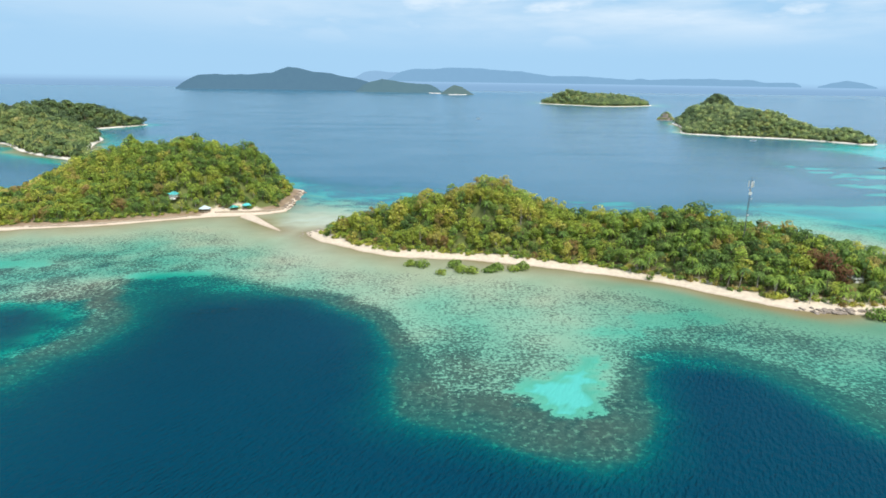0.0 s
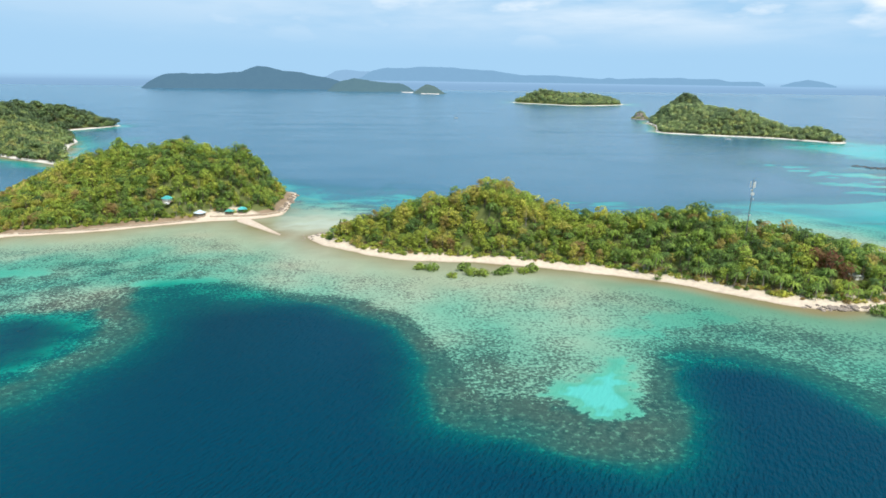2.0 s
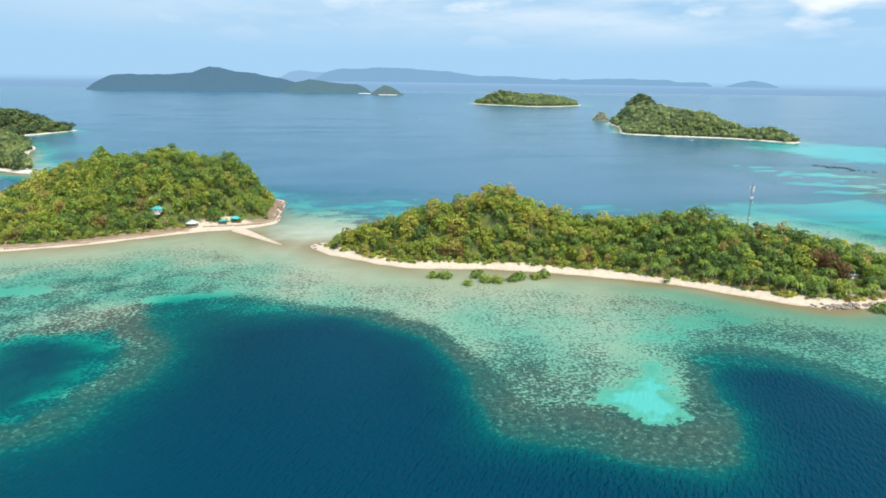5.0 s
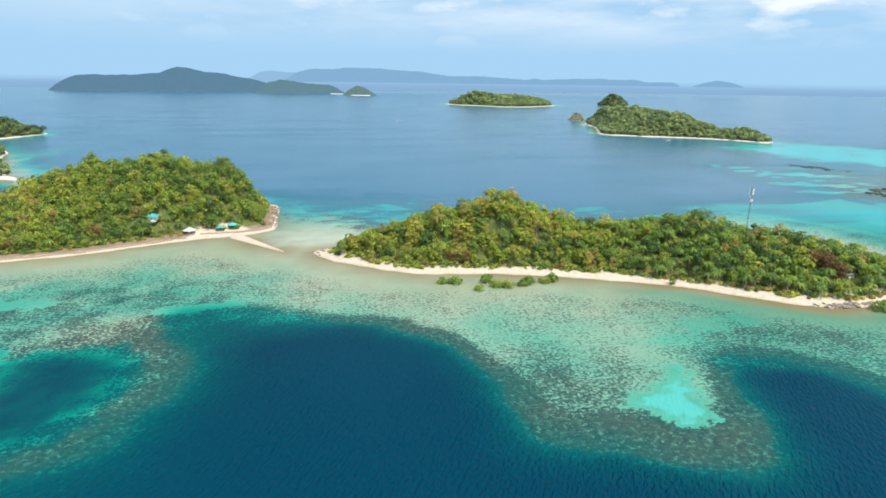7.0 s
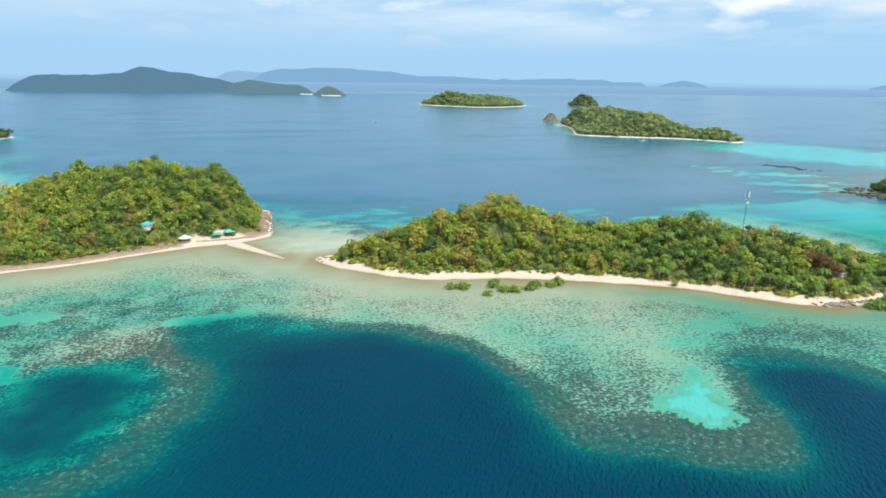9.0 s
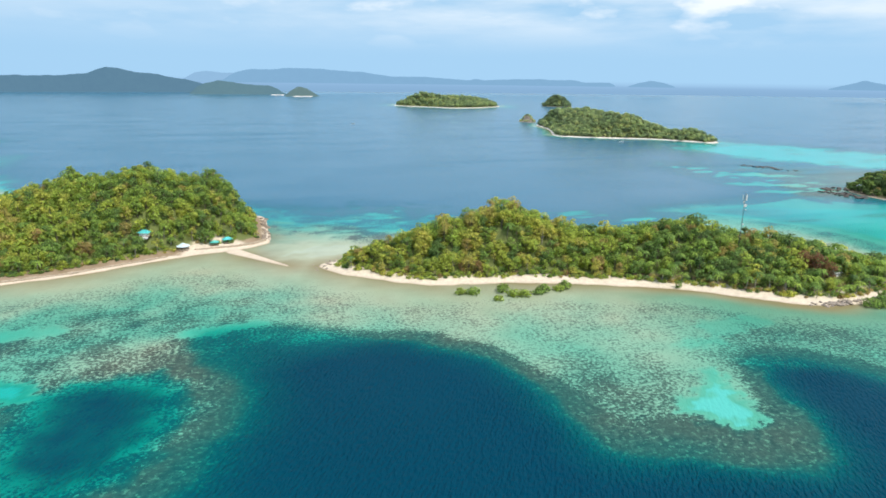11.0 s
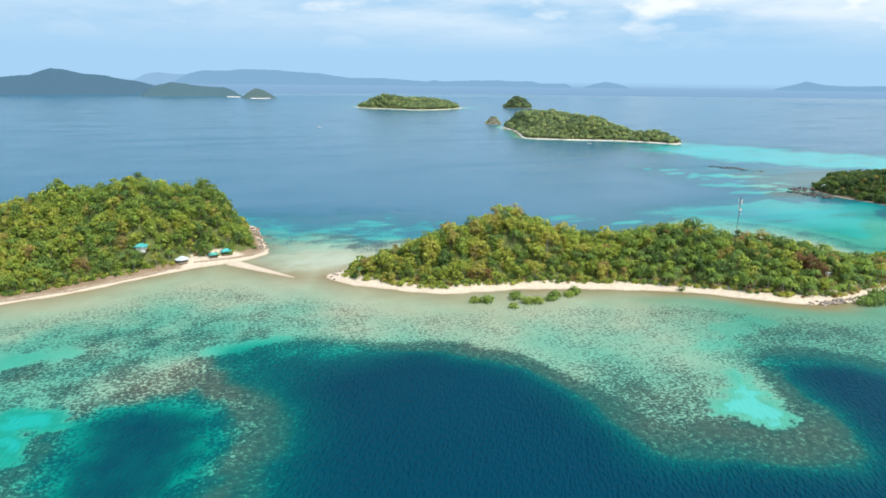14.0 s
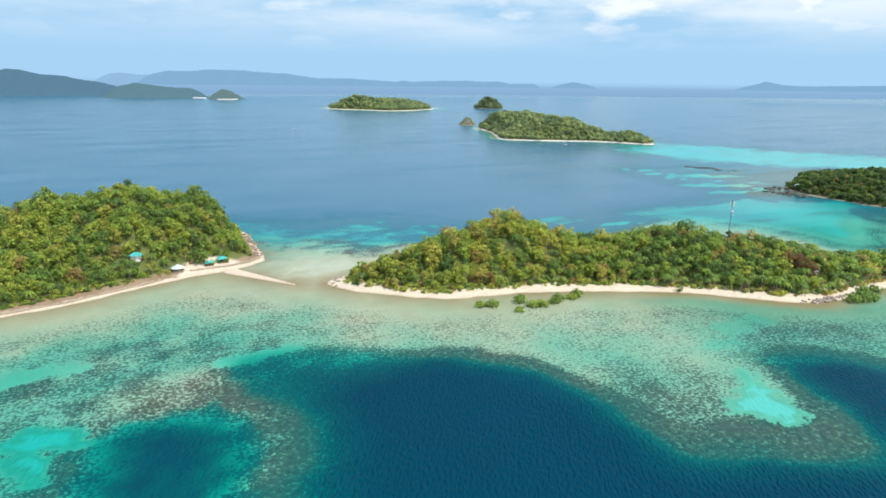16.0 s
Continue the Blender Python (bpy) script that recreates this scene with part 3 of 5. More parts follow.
def sea_fields(x, y):
    """Water depth, coral cover and silt of the bed, by place."""
    mid, west = edge_mid(x, y), edge_west(x, y)
    others = np.maximum.reduce([edge_farwest(x, y), edge_north(x, y), edge_farnorth(x, y), edge_east(x, y), edge_islet(x, y), edge_peak(x, y)])
    land = np.maximum(mid, west)
    basin = signed(BASIN, x, y) + 2.2 * wobble(x, y, 26, 21) + 0.9 * wobble(x, y, 8, 22)
    front = np.minimum(np.minimum(345 - y + 0.35 * np.abs(x), x + 420), 380 - x)
    shelf = np.minimum(front, -basin)
    rim = 14 * wobble(x, y, 70, 23)
    shelf = np.maximum(shelf, np.maximum(mid + 34 + rim, west + 30 + rim))
    shelf = np.maximum(shelf, near_line(x, y, -95, 350, -75, 440, 44, 34) + 1.2 * rim)
    gap = smooth(60, 25, np.abs(x + 80)) * smooth(380, 490, y)
    sea_side = np.maximum(edge_farwest(x, y) + 22 - 16 * smooth(800, 950, y) + 1.2 * rim, edge_east(x, y) + 55 + 2 * rim)
    sea_side = np.maximum(sea_side, np.maximum(edge_north(x, y) + 18 + 0.8 * rim, edge_farnorth(x, y) + 60))
    lane1 = signed(LANE_1, x, y) + 0.6 * rim
    shelf = np.maximum(shelf, sea_side)
    out = np.maximum(-np.maximum(land, others), 0)
    flat_depth = 0.10 + 0.95 * (1 - np.exp(-out / 32.0)) + 0.9 * smooth(32, 80, out) + (0.2 + 0.5 * smooth(15, 50, out)) * wobble(x, y, 45, 24)
    flat_depth = np.maximum(flat_depth, 0.05)
    flat_depth = flat_depth + 1.7 * smooth(40, 110, x) * smooth(300, 255, y) * smooth(2, 16, out)
    soft = 1 + 3.5 * smooth(330, 430, y) + 3.4 * smooth(-60, -105, x) * smooth(218, 246, y) * smooth(300, 280, y)
    flat_depth = flat_depth + smooth(-60, -150, x) * smooth(345, 300, y) * (0.9 + 0.9 * smooth(240, 200, y) + 0.5 * wobble(x, y, 24, 44))
    drop = smooth(2.5, -8, shelf / soft) * 0.55 + smooth(-2, -22, shelf / soft) * 0.45
    depth = flat_depth + 1.3 * smooth(14, -1, shelf) + (25 - 12 * smooth(-60, -150, x) * smooth(300, 200, y) + 15 * smooth(380, 520, y)) * drop
    depth = depth * (1 - 0.5 * smooth(60, 20, np.abs(x + 70)) * smooth(440, 400, y) * smooth(330, 360, y)) + (3.0 * gap + 7 * gap * smooth(430, 500, y)) * (1 + 0.6 * wobble(x, y, 24, 32))
    depth = depth * (1 - 0.62 * smooth(36, 10, np.hypot((x + 146) * 0.8, y - 244)) * smooth(-3, 4, shelf))
    depth = depth * (1 - 0.25 * smooth(-7, 4, near_line(x, y, -160, 152, -121, 222, 13, 13)) * smooth(0, 6, shelf))
    # coral thickens towards the edge of the shelf, and is thin by the beach
    cover = 0.12 + 0.33 * smooth(6, 36, out) + 0.05 * wobble(x, y, 38, 25) + 0.11 * smooth(50, 95, x) * smooth(300, 255, y)
    cover = cover + 0.16 * smooth(225, 165, y) * smooth(62, 5, x) * smooth(-40, -10, x)
    bay = 1 - 0.8 * smooth(-55, -85, x) * smooth(228, 252, y)
    cover = cover + 0.48 * bay * smooth(13, 2, shelf) * smooth(6, 22, out)
    cover = cover + 0.40 * gap * (0.7 + 0.6 * wobble(x, y, 20, 36))
    left = smooth(-60, -150, x) * smooth(330, 280, y)
    cover = cover + left * (0.10 + 0.09 * wobble(x, y, 34, 26) + 0.07 * wobble(x, y, 13, 45)) + (0.16 * wobble(x, y, 9, 49) + 0.07) * smooth(-6, 4, near_line(x, y, -156, 158, -122, 216, 13, 12))
    tongue = smooth(-20, 0, x) * smooth(75, 55, x) * smooth(165, 145, y)
    cover = cover + 0.35 * tongue
    # broken reef and sand behind the strait
    mouth = smooth(0.0, 0.85, 1 - np.hypot((x + 30) / 100, (y - 450) / 100) + 0.30 * wobble(x, y, 30, 52) + 0.15 * wobble(x, y, 11, 55))
    depth = np.minimum(depth, depth * (1 - mouth) + (7.0 + 3.0 * wobble(x, y, 26, 53)) * mouth)
    cover = cover * (1 - mouth) + (0.55 + 0.28 * wobble(x * 0.7, y * 1.2, 24, 54)) * mouth
    # the second basin inside the western reef
    lag = signed(LAGOON, x, y) + 3.5 * wobble(x, y, 18, 27) + 2.5 * wobble(x, y, 7, 57)
    bowl = smooth(-9, 12, lag)
    depth = depth * (1 - bowl) + (17.0 + 4.5 * wobble(x, y, 22, 37) + 4.5 * smooth(3, 16, lag)) * bowl
    cover = cover + 0.16 * smooth(-18, -2, lag) * (1 - bowl)
    cover = cover * (1 - 0.8 * bowl) + (0.34 + 0.25 * wobble(x, y, 15, 56)) * 0.8 * bowl
    # bare sand pools
    for poly, d, soft in ((SANDY_1, 3.0, 4.0), (SANDY_2, 6.2, 5.0)):
        s = signed(poly, x, y) - (3.0 if poly is SANDY_1 else 4.0) + (3.0 if poly is SANDY_1 else 6.5) * wobble(x, y, 10 if poly is SANDY_1 else 13, 28) + 3.0 * wobble(x, y, 5, 46)
        k = smooth(-soft * 1.1, soft * 0.8, s)
        kd = smooth(-soft * 1.5, -0.2, s)
        cover = cover * (1 - k) - 0.30 * k
        depth = depth * (1 - kd) + (d + 0.5) * kd
    for ax, ay, bx, by, r, bright in ((-216, 279, -190, 283, 6, 0.3), (-136, 266, -108, 271, 4, 0.3), (82, 218, 104, 221, 8, 0.13), (58, 206, 72, 207, 4, 0.10)):
        k = smooth(-4, 3, near_line(x, y, ax, ay, bx, by, r, r * 0.7) + 3 * wobble(x, y, 8, 29)) * smooth(-14, -2, shelf)
        cover = cover - bright * k
        depth = depth + 0.9 * k
    hook = smooth(-5, 4, near_line(x, y, 74, 184, 88, 180, 5.5, 3.5) + 2.5 * wobble(x, y, 8, 29))
    hook = 0.62 * hook * smooth(26, 8, shelf * -1)
    depth = depth * (1 - hook) + 8.5 * hook
    cover = cover * (1 - 0.7 * hook)
    cover = cover + 0.5 * smooth(-70, -30, edge_east(x, y))
    # sand lanes behind the islands
    streak = wobble(x * 0.55 + y * 0.2, y * 2.2 - x * 0.4, 70, 30)
    k = smooth(-14, 16, lane1 + 22 * streak + 8 * wobble(x, y, 30, 34))
    depth = depth * (1 - k) + (7.0 - 1.4 * streak) * k
    cover = cover * (1 - k) + (-0.3 + 0.5 * smooth(0.25, 0.7, streak)) * k
    ring = smooth(-95, -20, lane1) * (1 - k) * smooth(-900, 200, lane1)
    depth = depth * (1 - 0.90 * ring) + 2.2 * ring
    cover = cover * (1 - ring) + (0.80 - 0.5 * smooth(0.35, 0.7, streak)) * ring
    # sandy channel behind the middle island: coral lip on its west side, shelving away northwards
    ragged = signed(LANE_2, x, y) - 9 - 14 * smooth(300, 215, x) + 5 * streak + 3 * wobble(x, y, 22, 35)
    north = smooth(-20, 40, (y - 385) + 0.9 * (x - 345))
    k = smooth(-12 - 8 * north, 16 + 22 * north, ragged)
    fringe = smooth(-55, 2, ragged) * north * (1 - k)
    lip = smooth(-48, -10, ragged) * (1 - north) * (1 - k) * smooth(150, 200, x)
    depth = depth * (1 - 0.9 * fringe) + 0.9 * fringe * 8.5
    depth = depth * (1 - lip) + (4.8 + 0.8 * streak) * lip
    cover = cover * (1 - lip) + (0.52 + 0.15 * streak) * lip
    depth = depth * (1 - k) + k * (3.2 + 3.6 * smooth(298, 345, y) + 2.6 * smooth(350, 440, y) + 7.0 * smooth(340, 240, x) + 1.0 * streak)
    cover = cover * (1 - k) + (-0.3 + 0.4 * smooth(0.4, 0.8, streak)) * k
    # reef between the islets, ragged, with sand patches
    reef = smooth(-0.5, 0.7, 1 - np.hypot((x - 478) / 92, (y - 575) / 125) + 0.35 * streak + 0.2 * wobble(x, y, 40, 38)) * (1 - k)
    reef = reef * (1 - smooth(-14, 16, lane1 + 22 * streak))
    depth = depth * (1 - reef) + (2.6 + 0.8 * streak) * reef
    cover = cover * (1 - reef) + (0.74 + 0.2 * wobble(x, y, 30, 39)) * reef
    zone = smooth(0.0, 0.5, 1 - np.hypot((x - 412) / 85, (y - 610) / 170))
    depth = np.minimum(depth, depth * (1 - zone) + 15 * zone)
    spots = 0.85 * zone * smooth(0.12, 0.55, wobble(x * 0.75, y * 0.9, 44, 47) + 0.35 * wobble(x, y, 13, 48))
    depth = depth * (1 - spots) + 5.0 * spots
    cover = cover * (1 - spots) - 0.25 * spots
    for cx, cy, rx, ry in ((134, 442, 32, 17), (376, 497, 20, 12), (174, 414, 22, 9), (-352, 690, 26, 40), (-408, 850, 30, 50), (-418, 935, 30, 22), (-500, 1060, 40, 30), (880, 2350, 90, 30)):
        q = 1 - np.hypot((x - cx) / rx, (y - cy) / ry) + 0.5 * streak + 0.8 * wobble(x * 0.55, y * 1.5, 18, 33)
        k = 0.8 * smooth(-0.1, 0.9, q)
        depth = depth * (1 - k) + 5.2 * k
        cover = cover * (1 - k) - 0.2 * k
    shoal = smooth(0.0, 0.9, 1 - np.hypot((x + 70) / 44, (y - 385) / 46) + 0.4 * streak + 0.25 * wobble(x, y, 14, 40))
    depth = depth * (1 - 0.6 * shoal) + 0.12 * shoal
    cover = cover * (1 - shoal) - 0.05 * shoal
    silt = (0.55 * np.exp(-out / 38.0) + 0.6 * np.exp(-out / 11.0) + 0.35 * smooth(20, 100, x) * smooth(310, 275, y) * np.exp(-out / 40.0)) * (0.8 + 0.2 * wobble(x, y, 50, 31)) * (1 - 0.75 * shoal)
    return np.clip(depth, 0.03, 42), np.clip(cover, -0.4, 0.96), np.clip(silt, 0, 1)


def build_sea():
    xs = lines(-5200, 5200, -300, 240, 2.0)
    ys = lines(-2500, 4960, 96, 470, 2.0)
    X, Y = np.meshgrid(xs, ys)
    depth, cover, silt = sea_fields(X, Y)
    V = np.stack([X, Y, X * 0], -1).reshape(-1, 3)
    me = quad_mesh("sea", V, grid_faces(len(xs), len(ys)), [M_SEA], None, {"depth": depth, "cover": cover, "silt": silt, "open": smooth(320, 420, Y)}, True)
    tagged(new("water", me), "clear turquoise and deep blue sea over coral reef flats", "sea", kind="structure")


build_sea()


# ---------------------------------------------------------------- islands
def build_land(name, label, edge, hills, box, step, mat, rise=16.0, low=1.5, seed=1, skirt=8.0, grain=30):
    x0, y0, x1, y1 = box
    xs, ys = np.arange(x0, x1 + step, step), np.arange(y0, y1 + step, step)
    X, Y = np.meshgrid(xs, ys)
    E = edge(X, Y)
    Z = np.maximum(height(hills, E, X, Y, rise, low, seed, grain), -2.5)
    F = grid_faces(len(xs), len(ys))
    F = F[(E.ravel()[F] > -skirt).any(1)]
    used, inv = np.unique(F, return_inverse=True)
    V = np.stack([X, Y, Z], -1).reshape(-1, 3)[used]
    me = quad_mesh(name, V, inv.reshape(-1, 4), [mat], None, None, True)
    return tagged(new(name, me), label, "island", kind="structure")


build_land("ground_middle_island", "low island with pale coral sand beach and leaf litter", edge_mid, HILLS_MID, (-90, 214, 360, 402), 1.8, M_LAND)
build_land("ground_west_island", "hilly island with sand beach and a sand spit", edge_west, HILLS_WEST, (-362, 318, -84, 532), 1.8, M_LAND_WEST)
build_land("ground_far_west_island", "wooded island with white beach across the bay", edge_farwest, HILLS_FARWEST, (-800, 612, -330, 1210), 5, M_LAND_FAR, 26, 2.2)
build_land("ground_north_island", "wooded island with a narrow pale beach", edge_north, HILLS_NORTH, (420, 915, 705, 1420), 4, M_LAND_FAR, 18, 2.2)
build_land("ground_far_north_island", "low wooded island far across the channel", edge_farnorth, HILLS_FARNORTH, (380, 2220, 840, 2640), 9, M_LAND_FAR, 25, 3.0)
build_land("ground_east_island", "mangrove covered islet with rocky shore", edge_east, HILLS_EAST, (405, 285, 700, 562), 4, M_LAND_EAST, 18, 1.2)
build_land("ground_rock_islet", "small brown rocky islet with scrub", edge_islet, HILLS_ISLET, (515, 1460, 578, 1542), 2.5, M_ROCK, 6, 1.5, 1, 4)
build_land("ground_peak_islet", "steep dark wooded islet far off", edge_peak, HILLS_PEAK, (985, 2335, 1145, 2470), 7, M_LAND_EAST, 12, 3)


def ridge(name, label, tops, radius, width, base, seed, mat):
    """A far range: crest heights over bearing, as a rounded, folded ridge."""
    b = np.radians(np.array([t[0] for t in tops]))
    h = np.array([t[1] for t in tops], float)
    n = 320
    th = np.linspace(b[0], b[-1], n)
    hh = np.interp(th, b, h)
    hh = np.convolve(np.pad(hh, 2, "edge"), np.ones(5) / 5, "valid")
    hh[0] = hh[-1] = 0
    arc = th * radius
    hh = hh + np.minimum(np.maximum(hh, 0) * 0.05, 3) * wobble(arc, arc * 0, 120, seed) + 1.1 * wobble(arc, arc * 0, 36, seed + 1) * (hh > 4)
    prof = np.array([(-1, 0), (-0.86, 0.12), (-0.66, 0.38), (-0.44, 0.62), (-0.24, 0.83), (-0.1, 0.95), (0, 1), (0.3, 0.85), (1, 0)])
    rr = radius + prof[None, :, 0] * width
    fold = 0.12 * wobble(arc[:, None] + 0 * rr, 4 * rr, 110, seed + 2) * (4 * prof[None, :, 1] * (1 - prof[None, :, 1]))
    z = base - 6 + (np.maximum(hh, 0)[:, None] + 6) * (prof[None, :, 1] + fold)
    V = np.stack([np.sin(th)[:, None] * rr - 70, np.cos(th)[:, None] * rr, z], -1)
    me = quad_mesh(name, V.reshape(-1, 3), grid_faces(len(prof), n), [mat], None, None, True)
    return tagged(new(name, me), label, "hills", kind="structure")


LONG = [(-21.5, 0), (-21.0, 34), (-20.4, 64), (-19.6, 91), (-18.0, 100), (-17.6, 94), (-15.6, 99), (-13.6, 112), (-12.9, 138), (-12.2, 152), (-11.4, 146), (-10.2, 121), (-9.3, 121), (-8.4, 111),
        (-7.8, 97), (-6.7, 84), (-5.8, 70), (-4.4, 37), (-3.6, 0)]
SPUR = [(-6.4, 0), (-5.7, 43), (-5.1, 64), (-4.0, 80), (-3.0, 72), (-2.0, 59), (0.1, 53), (0.8, 34), (1.2, 14), (1.7, 0)]
TIP = [(1.3, 0), (1.45, 8), (1.8, 28), (2.5, 53), (2.8, 50), (3.3, 41), (3.9, 18), (4.2, 6), (4.4, 0)]
BACK = [(-7.2, 0), (-6.4, 25), (-5.7, 58), (-4.8, 72), (-3.6, 60), (-2.5, 57), (-0.5, 56), (0.5, 0)]
RANGE = [(-4.0, 0), (-3.4, 14), (-2.7, 57), (-1.3, 87), (0.4, 86), (2.2, 99), (4.1, 98), (6.3, 84), (8.3, 78), (9.3, 63), (10.8, 48), (13.9, 47), (15.9, 37), (17.6, 26), (18.4, 40), (18.9, 28), (21.8, 39), (24.2, 42),
         (25.0, 34), (26.9, 40), (27.8, 20), (30.1, 23), (30.5, 0)]
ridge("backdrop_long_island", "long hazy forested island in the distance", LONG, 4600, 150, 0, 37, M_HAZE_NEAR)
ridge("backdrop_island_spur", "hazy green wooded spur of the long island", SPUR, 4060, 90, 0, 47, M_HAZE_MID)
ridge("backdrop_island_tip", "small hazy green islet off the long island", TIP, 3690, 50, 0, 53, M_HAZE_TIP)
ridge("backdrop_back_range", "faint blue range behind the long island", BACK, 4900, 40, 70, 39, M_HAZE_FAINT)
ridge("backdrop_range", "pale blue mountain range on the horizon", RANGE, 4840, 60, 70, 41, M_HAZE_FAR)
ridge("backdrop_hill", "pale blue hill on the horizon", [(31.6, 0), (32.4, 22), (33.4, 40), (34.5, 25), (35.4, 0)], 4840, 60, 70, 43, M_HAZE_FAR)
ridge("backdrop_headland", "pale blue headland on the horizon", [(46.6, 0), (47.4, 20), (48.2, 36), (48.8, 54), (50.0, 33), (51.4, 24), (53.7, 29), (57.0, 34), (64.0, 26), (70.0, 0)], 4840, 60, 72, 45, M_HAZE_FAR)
for nm, line, y in (("pale sand at the foot of the long island", ((-52, 3928), (-20, 3905), (20, 3872)), 3.0), ("pale sand at the islet's foot", ((62, 3632), (110, 3624), (165, 3622)), 2.5)):
    quads, verts = [], []
    for k, (x, yy) in enumerate(line):
        verts += [(x, yy - 9, -0.5), (x, yy, y), (x, yy + 12, y)]
        if k:
            quads += [(3 * k - 3, 3 * k, 3 * k + 1, 3 * k - 2), (3 * k - 2, 3 * k + 1, 3 * k + 2, 3 * k - 1)]
    tagged(new("backdrop_beach", quad_mesh("backdrop_beach", np.array(verts, float), np.array(quads), [M_FAR_SAND], None, None, True)), nm, "beach", kind="structure")


# ---------------------------------------------------------------- trees
def leaf_quads(rng, lobes, n, size, droop=0.0, skin=0.13):
    """Small leaf clumps over the outside of a few rounded lobes, uneven and with gaps."""
    w = np.array([l[3] ** 2 for l in lobes])
    pick = rng.choice(len(lobes), n, p=w / w.sum())
    c = np.array([l[:3] for l in lobes])[pick]
    r = np.array([l[3] for l in lobes])[pick]
    d = rng.normal(size=(n, 3))
    d[:, 2] = d[:, 2] * 0.9 + 0.25
    d /= np.linalg.norm(d, axis=1)[:, None]
    p = c + d * (r * (1 - skin * rng.rand(n) ** 1.5))[:, None] * np.array([1, 1, 0.82])
    nrm = d + rng.normal(scale=0.45, size=(n, 3))
    nrm[:, 2] += 0.25
    nrm /= np.linalg.norm(nrm, axis=1)[:, None]
    u = np.cross(nrm, rng.normal(size=(n, 3)))
    u /= np.linalg.norm(u, axis=1)[:, None] + 1e-9
    v = np.cross(nrm, u)
    s = size * rng.uniform(0.65, 1.35, n)
    k = rng.uniform(0.7, 1.25, (4, n)) * s
    bend = nrm * (0.22 * s)[:, None]
    corners = np.stack([p + u * k[0][:, None] - bend, p + v * k[1][:, None] * 0.8 + bend * 0.4,
                        p - u * k[2][:, None] - bend, p - v * k[3][:, None] * 0.8 + bend * 0.4], 1)
    corners[..., 2] -= droop * s[:, None]
    mid = np.average(np.array([l[:3] for l in lobes]), 0, w)
    whole = p - mid
    whole /= np.linalg.norm(whole, axis=1)[:, None] + 1e-6
    way = 0.26 * d + 0.60 * whole + np.array([0, -0.15, 0.72]) + rng.normal(scale=0.38, size=(n, 3))
    way /= np.linalg.norm(way, axis=1)[:, None]
    return corners.reshape(-1, 3), np.repeat(way, 4, 0)


def limb(a, b, ra, rb, n=5):
    """A tapered limb: n side faces."""
    a, b = np.array(a, float), np.array(b, float)
    d = (b - a) / np.linalg.norm(b - a)
    u = np.cross(d, (0.3, 0.9, 0.1))
    u /= np.linalg.norm(u)
    v = np.cross(d, u)
    th = np.arange(n) * 2 * math.pi / n
    ring = np.cos(th)[:, None] * u + np.sin(th)[:, None] * v
    lo, hi = a + ring * ra, b + ring * rb
    j = np.roll(np.arange(n), -1)
    return np.stack([lo, lo[j], hi[j], hi], 1).reshape(-1, 3)


def broadleaf(seed, tall, wide, bole, n, size, lobes=7, spread=0.62, lobe_r=0.52):
    """Leaves and wood of a broadleaved tree, as corners of four-sided faces."""
    rng = np.random.RandomState(seed)
    top = tall - wide * 0.42
    ls = [(0, 0, top, wide * lobe_r * 1.05)]
    wood = [limb((0, 0, -0.8), (0.1 * rng.randn(), 0.1 * rng.randn(), bole), 0.24 * wide / 3, 0.16 * wide / 3), limb((0, 0, bole - 0.1), (0, 0, top), 0.15 * wide / 3, 0.05)]
    for i in range(lobes):
        a = i * 6.283 / lobes + rng.uniform(-0.35, 0.35)
        q = wide * spread * rng.uniform(0.75, 1.1)
        z = bole + (top - bole) * rng.uniform(0.0, 1.0) ** 0.8
        ls.append((q * math.cos(a), q * math.sin(a), z, wide * lobe_r * rng.uniform(0.45, 1.1)))
        if i % 2 == 0:
            wood.append(limb((0, 0, bole * rng.uniform(0.7, 1.0)), (q * math.cos(a) * 0.8, q * math.sin(a) * 0.8, z), 0.10 * wide / 3, 0.03, 4))
    leaves, way = leaf_quads(rng, ls, n, size)
    return leaves, np.concatenate(wood), way


